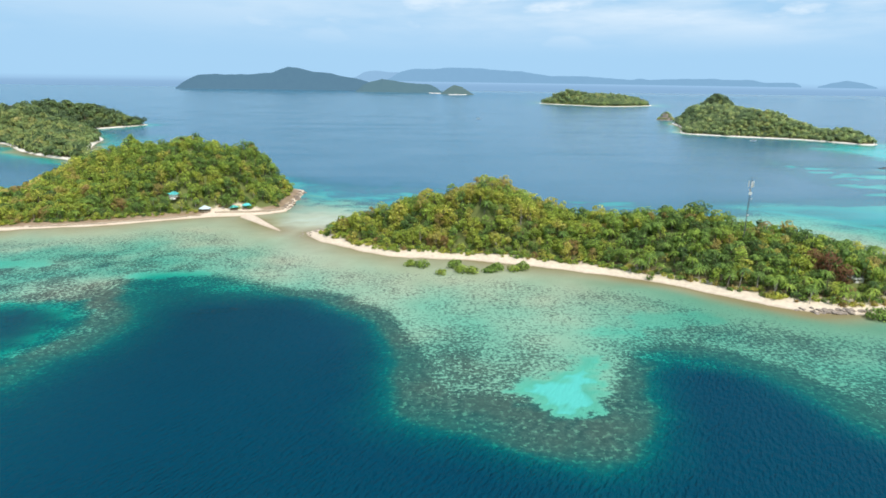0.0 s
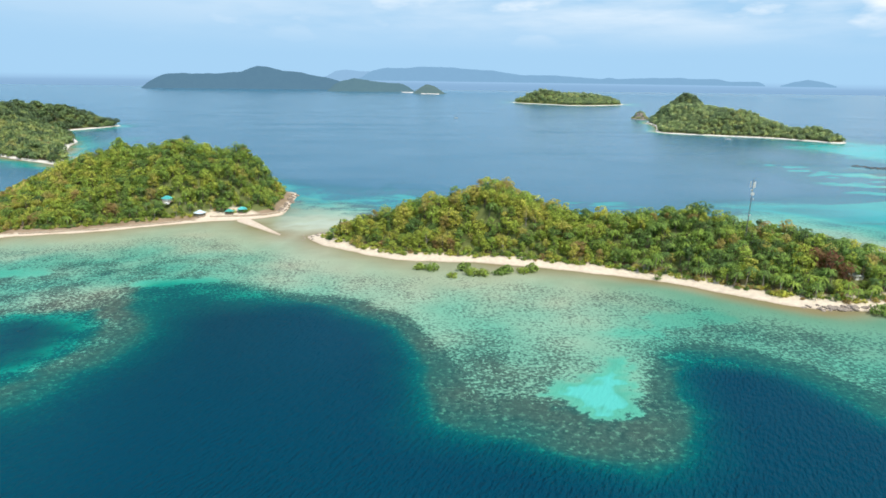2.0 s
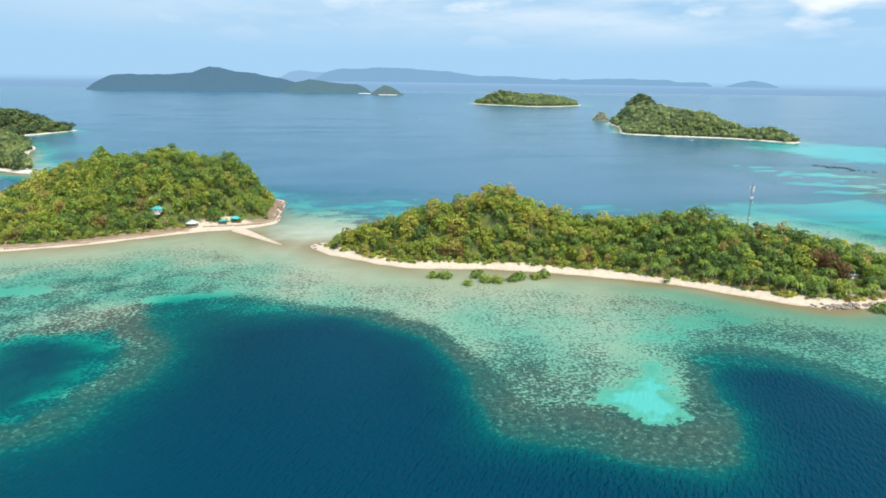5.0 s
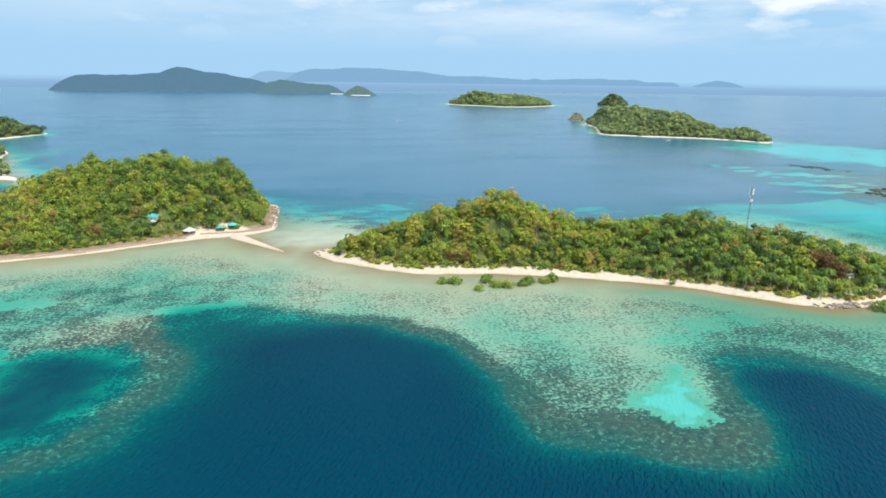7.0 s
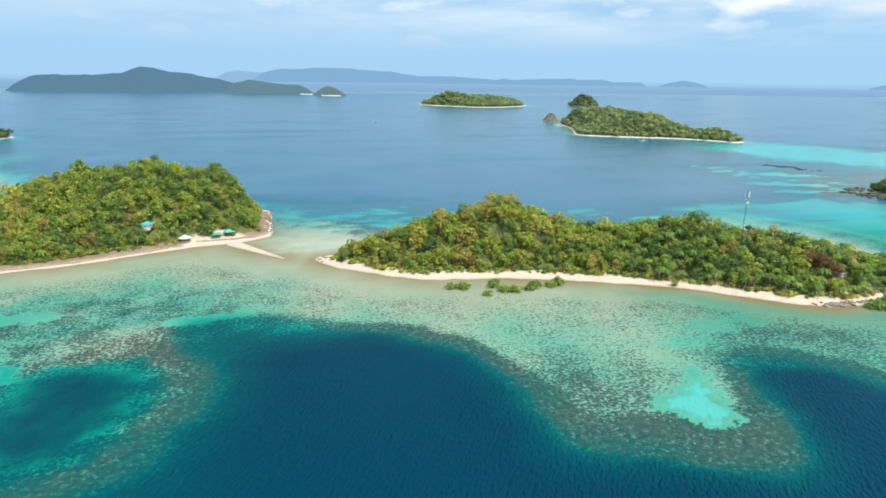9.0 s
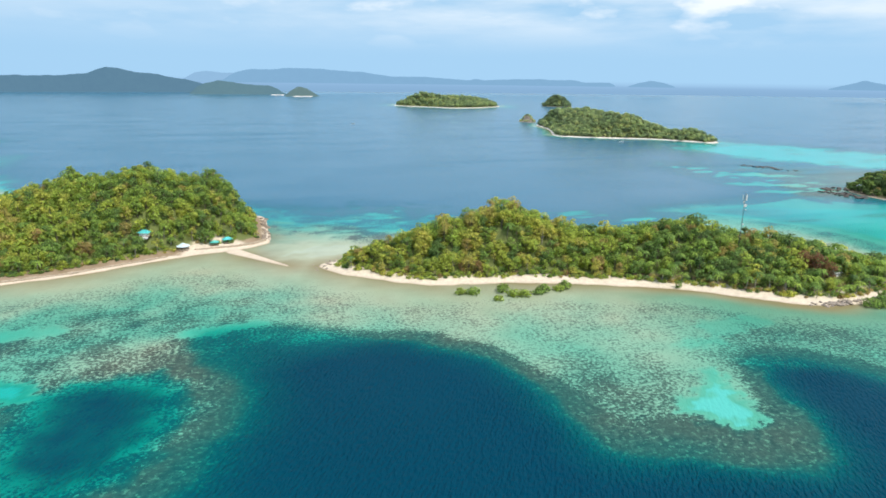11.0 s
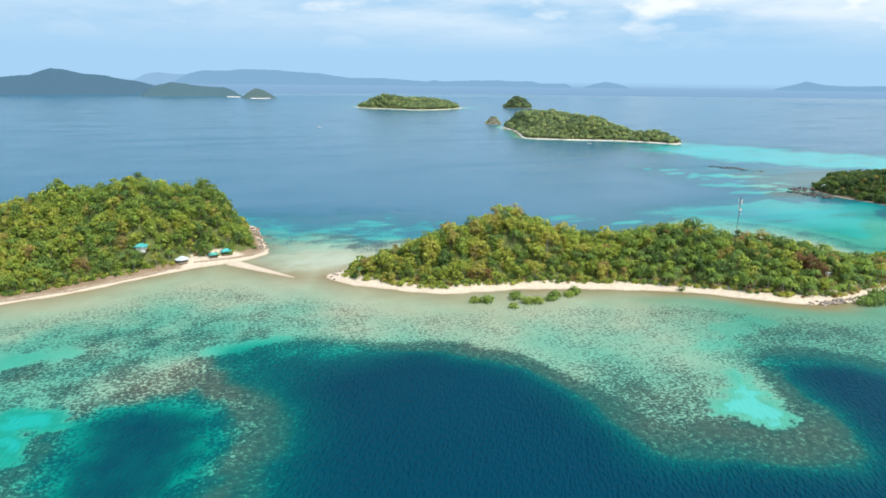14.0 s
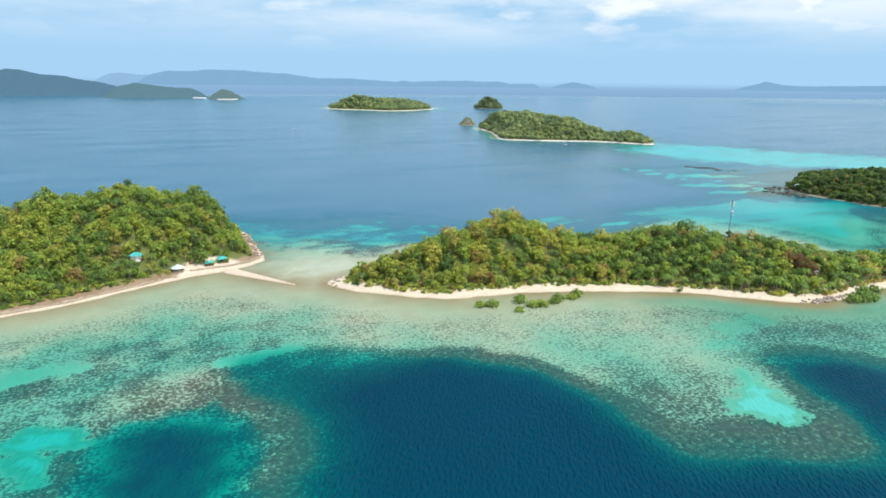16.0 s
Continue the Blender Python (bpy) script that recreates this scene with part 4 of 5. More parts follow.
def palm(seed, tall=9.0, fronds=19, length=3.5):
    """Coconut palm: a leaning ringed trunk and arching fronds of paired leaflets."""
    rng = np.random.RandomState(seed)
    lean = rng.uniform(-0.9, 0.9, 2)
    pts = [np.array((lean[0] * t * t, lean[1] * t * t, tall * t - 0.6 * (t == 0))) for t in (0, 0.25, 0.5, 0.75, 1.0)]
    wood = np.concatenate([limb(a, b, 0.19 - 0.02 * i, 0.17 - 0.02 * i) for i, (a, b) in enumerate(zip(pts, pts[1:]))])
    top, q = pts[-1], []
    for i in range(fronds):
        a = i * 2.39996 + rng.uniform(-0.2, 0.2)
        rise = rng.uniform(-0.1, 1.0)
        out = np.array((math.cos(a), math.sin(a), 0))
        side = np.array((-math.sin(a), math.cos(a), 0))
        L = length * rng.uniform(0.85, 1.1)
        spine = [top + out * L * t + np.array((0, 0, L * (rise * t - (0.55 + 0.45 * rise) * 1.25 * t * t))) for t in np.linspace(0, 1, 7)]
        for j in range(6):
            w = 0.44 * math.sin(math.pi * (0.12 + 0.82 * (j + 0.5) / 6))
            for sgn in (-1, 1):
                hang = np.array((0, 0, -0.45 * w))
                q.append(np.stack([spine[j], spine[j + 1], spine[j + 1] + side * sgn * w * 0.9 + hang, spine[j] * 0.65 + spine[j + 1] * 0.35 + side * sgn * w + hang]))
    q = np.concatenate(q)
    way = (q - top) * np.array([0.3, 0.3, 0.1]) + np.array([0, 0, 0.6]) + rng.normal(scale=0.35, size=q.shape)
    return q, wood, way / np.linalg.norm(way, axis=1)[:, None]


KINDS = {
    "broad": [broadleaf(11, 7.4, 3.4, 0.9, 440, 0.345, 20, 0.60, 0.42), broadleaf(12, 8.2, 3.1, 1.0, 440, 0.345, 18, 0.58, 0.44), broadleaf(13, 6.6, 3.6, 0.8, 450, 0.35, 22, 0.62, 0.40), broadleaf(14, 7.6, 3.3, 0.9, 440, 0.345, 19, 0.62, 0.40)],
    "tall": [broadleaf(21, 9.2, 2.9, 1.6, 340, 0.41, 14, 0.62, 0.42), broadleaf(22, 8.8, 2.7, 1.4, 340, 0.41, 12, 0.60, 0.46)],
    "shrub": [broadleaf(31, 3.4, 2.3, 0.4, 150, 0.36, 7, 0.6, 0.5), broadleaf(32, 2.6, 2.5, 0.3, 150, 0.36, 8, 0.6, 0.45)],
    "thin": [broadleaf(41, 9.2, 3.0, 3.2, 190, 0.36, 9, 0.72, 0.42)],
    "palm": [palm(51, 7.0), palm(52, 8.2), palm(53, 5.6, 15)],
    "clump": [broadleaf(61, 8.3, 4.6, 1.5, 60, 1.25, 9), broadleaf(62, 7.3, 5.0, 1.2, 60, 1.3, 10), broadleaf(63, 9.2, 4.2, 1.8, 56, 1.22, 9)],
    "dense": [broadleaf(64, 8.3, 4.6, 1.2, 120, 0.92, 14, 0.62, 0.42), broadleaf(65, 7.3, 5.0, 1.0, 120, 0.95, 15, 0.64, 0.40), broadleaf(66, 9.0, 4.2, 1.4, 112, 0.90, 13, 0.62, 0.42)],
    "bush": [broadleaf(71, 4.4, 4.2, 0.5, 420, 0.42, 11, 0.6, 0.5), broadleaf(72, 3.9, 3.9, 0.4, 380, 0.42, 10, 0.62, 0.48)],
}


def scatter(rng, edge, box, step, margin, drop=0.05):
    """Uneven planting: one tree a cell, moved about in it, none on the beach."""
    x0, y0, x1, y1 = box
    X, Y = np.meshgrid(np.arange(x0, x1, step), np.arange(y0, y1, step))
    X = X + rng.uniform(-0.4, 0.4, X.shape) * step
    Y = Y + rng.uniform(-0.4, 0.4, X.shape) * step
    X, Y = X.ravel(), Y.ravel()
    E = edge(X, Y)
    keep = (E > margin + 1.6 * wobble(X, Y, 19, 51)) & (rng.rand(len(X)) > drop)
    return X[keep], Y[keep], E[keep]


def forest(name, label, trees, leaf_mat, wood_mat):
    """Many trees as one mesh; trees: kind, variant, x, y, z, scale, stretch, turn, tint."""
    V, S, T, N = [], [], [], []
    for kind, var, x, y, z, s, zs, turn, tint in trees:
        leaves, wood, way = KINDS[kind][var]
        c, si = math.cos(turn), math.sin(turn)
        N.append(np.stack([way[:, 0] * c - way[:, 1] * si, way[:, 0] * si + way[:, 1] * c, way[:, 2]], 1))
        N.append(np.tile((0.0, 0.0, 1.0), (len(wood), 1)))
        for arr, slot in ((leaves, 0), (wood, 1)):
            p = np.empty_like(arr)
            p[:, 0] = (arr[:, 0] * c - arr[:, 1] * si) * s + x
            p[:, 1] = (arr[:, 0] * si + arr[:, 1] * c) * s + y
            p[:, 2] = arr[:, 2] * s * zs + z
            V.append(p)
            S.append(np.full(len(p) // 4, slot))
            T.append(np.full(len(p), tint))
    V = np.concatenate(V)
    me = quad_mesh(name, V, np.arange(len(V)).reshape(-1, 4), [leaf_mat, wood_mat], np.concatenate(S), {"tint": np.concatenate(T)}, False, np.concatenate(N))
    return tagged(new(name, me), label, "forest", kind="stuff")


SINGLE = {}


def single_tree(kind, var, tone, at, s, zs, turn, category, label, group):
    """A tree of its own, with trunk and crown; trees of one kind and tone share their meshes."""
    key = (kind, var, tone)
    if key not in SINGLE:
        leaves, wood, way = KINDS[kind][var]
        mat = TONES[tone]
        SINGLE[key] = (quad_mesh("crown", leaves, np.arange(len(leaves)).reshape(-1, 4), [mat], facing=way),
                       quad_mesh("trunk", wood, np.arange(len(wood)).reshape(-1, 4), [M_PALE_BARK if kind in ("thin", "palm") else M_BARK]))
    crown, trunk = SINGLE[key]
    top = tagged(new("palm_tree" if kind == "palm" else "shrub" if kind == "shrub" else "mangrove" if kind == "bush" else "tree"), label, category, group)
    top.matrix_world = Matrix.Translation(at) @ Euler((0, 0, turn)).to_matrix().to_4x4() @ Matrix.Diagonal((s, s, s * zs, 1))
    for nm, me in (("trunk", trunk), ("crown", crown)):
        ob = new(nm, me)
        ob.parent = top
    return top


def tone_leaf(name, lo, hi):
    m = leaf_material(name, True)
    for nd in m.node_tree.nodes:
        if nd.type == "MATH" and nd.operation == "MULTIPLY" and abs(nd.inputs[1].default_value - 0.50) < 1e-4:
            nd.inputs[1].default_value = hi - lo
        if nd.type == "MATH" and nd.operation == "ADD" and abs(nd.inputs[1].default_value - 0.14) < 1e-4:
            nd.inputs[1].default_value = lo
    return m


TONES = {"dark": tone_leaf("dark_green_leaves", 0.04, 0.24), "green": tone_leaf("green_leaves", 0.20, 0.44), "olive": tone_leaf("olive_leaves", 0.42, 0.62),
         "yellow": tone_leaf("yellowing_leaves", 0.58, 0.74), "brown": tone_leaf("dry_brown_leaves", 0.74, 0.90), "red": tone_leaf("red_brown_leaves", 0.92, 1.0)}
TONE_OF = ((0.22, "dark"), (0.43, "green"), (0.61, "olive"), (0.75, "yellow"), (0.93, "brown"), (9, "red"))
TONE_WORDS = {"dark": "dark green", "green": "fresh green", "olive": "olive green", "yellow": "yellowing", "brown": "dry brownish", "red": "withered red-brown"}


def tint_at(rng, x, y, base):
    t = base + 0.09 * wobble(x, y, 46, 61) + rng.normal(0, 0.135, np.shape(x))
    odd = rng.rand(*np.shape(x))
    t = np.where(odd < 0.15 + 0.10 * smooth(60, 110, x), rng.uniform(0.02, 0.2, np.shape(x)), t)
    t = np.where(odd > 0.96 - (0.08 * smooth(90, 130, x) * (x < 350) + 0.05 * smooth(-200, -240, x)) * (y < 600) + 0.03 * (y > 600), rng.uniform(0.72, 0.86, np.shape(x)), t)
    return np.clip(t, 0.02, 0.86)


def plant(rng, x, y, e, z, base, palm_rule, behind, scale=1.0):
    """Chooses each tree's kind, size and tint from where it stands."""
    tints = tint_at(rng, x, y, base(x, y))
    out = []
    for i in range(len(x)):
        r = rng.rand()
        pk = palm_rule(x[i], y[i], e[i])
        if r < pk:
            kind = "palm"
        elif e[i] < 13 and r < pk + 0.55:
            kind = "shrub"
        elif r > 0.965:
            kind = "thin"
        elif r > 0.80:
            kind = "tall"
        else:
            kind = "broad"
        if behind(x[i], y[i]):
            kind = "clump"
        var = rng.randint(len(KINDS[kind]))
        s = (0.72 if kind == "clump" else 0.86 if kind == "tall" else 1.0) * (0.70 + 0.85 * rng.rand() ** 1.5) * scale * (0.80 + 0.2 * float(smooth(6, 24, e[i])))
        tint = tints[i]
        if kind == "palm":
            tint, s = rng.uniform(0.12, 0.36), rng.uniform(0.85, 1.15)
        if kind == "thin":
            tint = rng.uniform(0.5, 0.78)
        out.append((kind, var, x[i], y[i], z[i] - 0.2, s, rng.uniform(0.80, 1.06), rng.uniform(0, 6.28), tint))
    return out


def split_front(trees, edges, front, most):
    """Trees along the front of the beach become things of their own; the rest is one wood."""
    order = sorted(range(len(trees)), key=lambda i: (not front(trees[i][2], trees[i][3]), edges[i]))
    own = set(order[:most])
    return [trees[i] for i in order[:most]], [t for i, t in enumerate(trees) if i not in own]


def tone_name(t):
    return next(n for lim, n in TONE_OF if t < lim)


def place_singles(trees, where, group):
    for kind, var, x, y, z, s, zs, turn, tint in trees:
        tn = tone_name(tint)
        if kind == "palm":
            label = "coconut palm with arching green fronds " + where
        elif kind == "shrub":
            label = TONE_WORDS[tn] + " leafy shrub growing " + where
        elif kind == "thin":
            label = "thin-crowned " + TONE_WORDS[tn] + " tree with pale trunk " + where
        else:
            label = TONE_WORDS[tn] + " broadleaved tree with dense crown " + where
        single_tree(kind, var, tn, (x, y, z), s, zs, turn, "palm" if kind == "palm" else "shrub" if kind == "shrub" else "tree", label, group)


STANDOUT = (
        (131, 302, 1.75, "broad", "dark", "large round dark green tree on the ridge"), (118, 308, 1.3, "broad", "dark", "large dark green tree on the ridge"),
        (170, 255, 1.55, "broad", "red", "withered red-brown tree among the palms"), (175, 250.5, 1.3, "broad", "red", "withered red-brown tree among the palms"),
        (165.5, 258.5, 1.4, "broad", "red", "withered red-brown tree among the palms"), (44, 318, 1.25, "thin", "yellow", "tall sparse tree with bare pale trunk"),
        (48, 321, 1.2, "thin", "olive", "tall sparse tree with bare pale trunk"), (8, 344, 1.15, "tall", "dark", "slender dark tree on the hilltop"),
        (164, 250.5, 0.95, "broad", "dark", "dark grey-green bushy tree behind the beach"), (112, 270, 0.95, "broad", "dark", "dark green bushy tree behind the beach"), (137.4, 254, 0.75, "broad", "dark", "dark green bushy tree behind the beach"),
        (151.5, 243, 0.78, "broad", "dark", "dark green bushy tree behind the beach"), (97.5, 267.5, 0.6, "broad", "green", "low green bush leaning over the beach"), (172, 240.5, 0.6, "thin", "brown", "grey half-bare bush behind the sandy point"), (30, 343, 1.15, "broad", "yellow", "pale yellowing tree on the hilltop"),
        (21, 341, 1.1, "thin", "brown", "pale half-bare tree on the hilltop"), (36, 339, 1.05, "thin", "brown", "pale half-bare tree on the hilltop"), (-38, 344, 0.9, "thin", "brown", "pale half-bare tree near the island's tip"))


def open_ground(x, y, e):
    """Room round the trees that stand out."""
    keep = np.ones(len(x), bool)
    for sx, sy, sc, kind, tone, words in STANDOUT:
        keep &= np.hypot(x - sx, y - sy) > 1.6 * sc
        if tone == "red":
            keep &= np.hypot(x - sx + 1, y - sy + 5) > 4.2
    keep &= np.hypot(x - 145.5, y - 279.5) > 5.0      # round the mast
    s = 284 - y                                       # only low growth before the mast
    keep &= ~((s > 0) & (s < 14) & (np.abs(x - 146.2 + 0.36 * s) < 2.0))
    return x[keep], y[keep], e[keep]


def build_woods():
    rng = np.random.RandomState(7)
    # middle island: yellow-green in the west, greener with palms in the east
    x, y, e = scatter(rng, edge_mid, (-80, 220, 350, 395), 3.9, 6.2)
    x, y, e = open_ground(x, y, e)
    z = height(HILLS_MID, e, x, y)
    trees = plant(rng, x, y, e, z, lambda a, b: 0.55 - 0.21 * smooth(40, 110, a),
                  lambda a, b, c: (0.36 if 92 < a < 215 and c < 34 else 0.02) if c < 60 else 0.0,
                  lambda a, b: b > 351 or a > 222)
    own, rest = split_front(trees, e, lambda a, b: b < 352 - 0.45 * max(a, -60) and a < 215, 190)
    place_singles(own, "behind the sand beach", "trees along the middle island's beach")
    forest("woodland", "mixed yellow-green tropical woodland covering the middle island", rest, M_LEAF, M_BARK)
    # western island
    x, y, e = scatter(rng, edge_west, (-350, 322, -95, 525), 3.95, 9.0)
    clear = (np.hypot(x + 152, y - 395) > 6) & (np.hypot(x + 131, y - 402) > 6) & (np.hypot(x + 173, y - 398.5) > 4.0) & ~((x > -121) & (y < 414)) & ~((x > -150) & (x < -121) & (y < 403))
    x, y, e = x[clear], y[clear], e[clear]
    z = height(HILLS_WEST, e, x, y)
    trees = plant(rng, x, y, e, z, lambda a, b: 0.37 + 0.17 * smooth(-195, -260, a),
                  lambda a, b, c: 0.4 if (-190 < a < -158 and c < 20) else 0.02,
                  lambda a, b: b > 458 or a < -268)
    own, rest = split_front(trees, e, lambda a, b: b < 420 and a > -262, 105)
    place_singles(own, "above the beach", "trees along the western island's beach")
    forest("woodland", "dense green hillside woodland covering the western island", rest, M_LEAF, M_BARK)
    # low scrub at the head of the beaches
    for label, edge, hills, box, lo, hi, base in (("low yellow-green scrub at the head of the sand beach", edge_mid, HILLS_MID, (-80, 220, 240, 372), 5.4, 10.5, 0.46),
                                                  ("low green and brown scrub on the bank above the beach", edge_west, HILLS_WEST, (-300, 330, -98, 470), 8.0, 14.0, 0.46)):
        x, y, e = scatter(rng, edge, box, 2.5, lo, 0.25)
        k = (e < hi) & ~((x > -150) & (x < -122) & (y < 404)) & ~((x > -123) & (x < -100) & (y < 416) & (y > 385)) & (np.hypot(x + 152, y - 394) > 5)
        x, y, e = x[k], y[k], e[k]
        z = height(hills, e, x, y)
        t = tint_at(rng, x, y, base + 0.24 * smooth(60, 105, x))
        forest("scrub", label, [("shrub", rng.randint(2), x[i], y[i], z[i] - 0.15, rng.uniform(0.45, 0.95), rng.uniform(0.7, 1.1), rng.uniform(0, 6.28), t[i]) for i in range(len(x))], M_LEAF, M_BARK)
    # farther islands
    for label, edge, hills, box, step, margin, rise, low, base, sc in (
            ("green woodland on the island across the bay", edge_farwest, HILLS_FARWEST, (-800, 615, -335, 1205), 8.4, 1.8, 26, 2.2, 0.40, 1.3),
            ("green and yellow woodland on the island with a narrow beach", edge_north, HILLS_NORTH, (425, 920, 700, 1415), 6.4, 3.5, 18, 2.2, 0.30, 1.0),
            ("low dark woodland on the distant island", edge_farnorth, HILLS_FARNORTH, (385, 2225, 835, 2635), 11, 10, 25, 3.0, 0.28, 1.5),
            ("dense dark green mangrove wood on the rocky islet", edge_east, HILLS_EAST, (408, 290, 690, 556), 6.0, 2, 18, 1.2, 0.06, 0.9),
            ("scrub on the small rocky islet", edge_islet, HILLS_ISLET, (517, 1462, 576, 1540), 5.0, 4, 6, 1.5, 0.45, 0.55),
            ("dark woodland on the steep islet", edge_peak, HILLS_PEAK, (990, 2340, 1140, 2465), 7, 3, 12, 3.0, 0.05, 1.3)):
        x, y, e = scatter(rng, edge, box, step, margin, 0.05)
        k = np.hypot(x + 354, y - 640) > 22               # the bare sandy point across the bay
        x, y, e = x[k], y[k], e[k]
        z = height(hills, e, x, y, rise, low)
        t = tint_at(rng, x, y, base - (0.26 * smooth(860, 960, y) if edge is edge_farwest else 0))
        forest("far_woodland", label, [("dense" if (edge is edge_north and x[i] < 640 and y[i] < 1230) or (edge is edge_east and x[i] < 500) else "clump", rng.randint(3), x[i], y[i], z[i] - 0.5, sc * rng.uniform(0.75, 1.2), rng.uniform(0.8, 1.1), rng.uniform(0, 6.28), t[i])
                                       for i in range(len(x))], M_LEAF_DARK if edge is edge_east else M_LEAF_HAZED_BAY if edge is edge_farwest else M_LEAF_HAZED, M_BARK)


build_woods()

# trees that stand out
rng_t = np.random.RandomState(19)
for x, y, s, kind, tone, words in STANDOUT:
    e = float(edge_mid(np.array([x]), np.array([y]))[0])
    z = float(height(HILLS_MID, np.array([e]), np.array([float(x)]), np.array([float(y)]))[0])
    single_tree(kind, 0, tone, (x, y, z - 0.2), s, 1.0, rng_t.uniform(0, 6.28), "tree", words, "")

# mangrove bushes standing in the shallows
for x, y, s, zs in ((-13, 286.5, 0.82, 0.95), (-7.2, 284.6, 0.86, 0.95), (1.6, 273.4, 0.66, 1.0), (8.2, 284.5, 0.95, 1.1), (11.5, 277.0, 0.85, 0.9), (16.6, 275.6, 0.8, 0.95),
                    (24.2, 277.2, 0.82, 0.9), (28.4, 279.4, 0.85, 1.05), (36.4, 279.6, 0.74, 0.85), (41.2, 281.6, 0.82, 1.15),
                    (171.5, 221.6, 1.15, 0.8), (178, 221.0, 1.3, 0.85), (184.5, 221.5, 1.2, 0.8), (186, 227, 0.9, 1.4), (196, 228.0, 0.95, 1.0)):
    key = int(abs(x * 7)) % 2
    single_tree("bush", key, "dark" if x > 160 else "green", (x, y, 0.1), s * 1.08, zs, x, "mangrove", "bushy green mangrove standing in shallow clear water", "mangroves off the beach")


# ---------------------------------------------------------------- buildings, mast, boats, rocks
def ground_mid(x, y):
    X, Y = np.array([float(x)]), np.array([float(y)])
    return float(height(HILLS_MID, edge_mid(X, Y), X, Y)[0])


def ground_west(x, y):
    X, Y = np.array([float(x)]), np.array([float(y)])
    return float(height(HILLS_WEST, edge_west(X, Y), X, Y)[0])


def hut(label, at, turn, sx, sy, eaves, ridge_z, roof_mat, walls=True, ridge_len=0.35):
    """A small open beach house: posts, floor, low walls and a hipped roof with overhang."""
    t = thing("beach_hut", label, "hut", at, turn)
    bm = bmesh.new()
    bm_box(bm, 0, 0, 0.25, sx * 0.86, sy * 0.86, 0.5, 0.03)
    part("floor", bm, M_WOOD, t)
    for ix in (-1, 0, 1):
        for iy in (-1, 1):
            bm = bmesh.new()
            bm_bar(bm, (ix * sx * 0.4, iy * sy * 0.4, -1.2), (ix * sx * 0.4, iy * sy * 0.4, eaves + 0.1), 0.09)
            part("post", bm, M_WOOD, t)
    if walls:
        for cx, cy, wx, wy in ((0, sy * 0.36, sx * 0.74, 0.12), (-sx * 0.37, 0, 0.12, sy * 0.6), (sx * 0.37, 0, 0.12, sy * 0.6), (0, -sy * 0.36, sx * 0.74, 0.12)):
            bm = bmesh.new()
            hgt = eaves * (0.8 if cy >= 0 else 0.68)
            bm_box(bm, cx, cy, 0.5 + hgt / 2, wx, wy, hgt, 0.02)
            part("wall", bm, M_WHITE, t, "white painted wall")
    bm = bmesh.new()
    rl = sx * ridge_len / 2
    lo = [bm.verts.new((x * sx / 2, y * sy / 2, eaves)) for x, y in ((-1, -1), (1, -1), (1, 1), (-1, 1))]
    hi = [bm.verts.new((-rl, 0, ridge_z)), bm.verts.new((rl, 0, ridge_z))]
    for f in ((lo[0], lo[1], hi[1], hi[0]), (lo[1], lo[2], hi[1]), (lo[2], lo[3], hi[0], hi[1]), (lo[3], lo[0], hi[0])):
        bm.faces.new(f)
    bmesh.ops.solidify(bm, geom=bm.faces[:], thickness=0.08)
    roof = part("roof", bm, roof_mat, t, "sheet metal roof")
    bm = bmesh.new()
    bm_bar(bm, (-rl, 0, ridge_z + 0.06), (rl, 0, ridge_z + 0.06), 0.12)
    part("ridge_cap", bm, roof_mat, roof)
    return t


def pavilion(label, at, r, eaves, top, roof_mat):
    """A round open shelter: eight posts under a two-tier conical roof."""
    t = thing("pavilion", label, "pavilion", at)
    bm = bmesh.new()
    bmesh.ops.create_cone(bm, cap_ends=True, segments=8, radius1=r * 0.85, radius2=r * 0.85, depth=0.4, matrix=Matrix.Translation((0, 0, 0.2)))
    part("floor", bm, M_STONE, t)
    for i in range(8):
        a = i * math.pi / 4
        bm = bmesh.new()
        bm_bar(bm, (r * 0.8 * math.cos(a), r * 0.8 * math.sin(a), -0.8), (r * 0.8 * math.cos(a), r * 0.8 * math.sin(a), eaves + 0.2), 0.1)
        part("post", bm, M_WOOD, t)
    bm = bmesh.new()
    bmesh.ops.create_cone(bm, cap_ends=False, segments=8, radius1=r, radius2=r * 0.3, depth=(top - eaves) * 0.72, matrix=Matrix.Translation((0, 0, eaves + (top - eaves) * 0.36)))
    bmesh.ops.solidify(bm, geom=bm.faces[:], thickness=0.08)
    roof = part("roof", bm, roof_mat, t)
    bm = bmesh.new()
    bmesh.ops.create_cone(bm, cap_ends=False, segments=8, radius1=r * 0.38, radius2=0.03, depth=(top - eaves) * 0.4, matrix=Matrix.Translation((0, 0, eaves + (top - eaves) * 0.92)))
    part("roof_cap", bm, roof_mat, roof)
    return t


hill_hut = hut("turquoise-roofed white hut on the wooded hillside", (-173, 400.5, 10.4), -20, 6.8, 5.2, 2.4, 3.9, M_TEAL)
bm = bmesh.new()
bm_box(bm, 1.3, -3.0, -0.2, 3.4, 2.2, 1.0, 0.04)
part("terrace", bm, M_WHITE, hill_hut, "white painted terrace")
pavilion("pale blue round pavilion behind the beach", (-152.2, 396.8, 2.0), 4.0, 2.2, 3.9, M_WHITE_ROOF)
hut("open beach hut with turquoise metal roof", (-127.6, 406.0, 2.3), 15, 6.2, 4.8, 2.4, 3.7, M_TEAL, False)
hut("low open beach hut with green roof", (-135.0, 402.6, 2.0), 5, 5.6, 3.8, 2.0, 3.0, M_GREEN_ROOF, False)
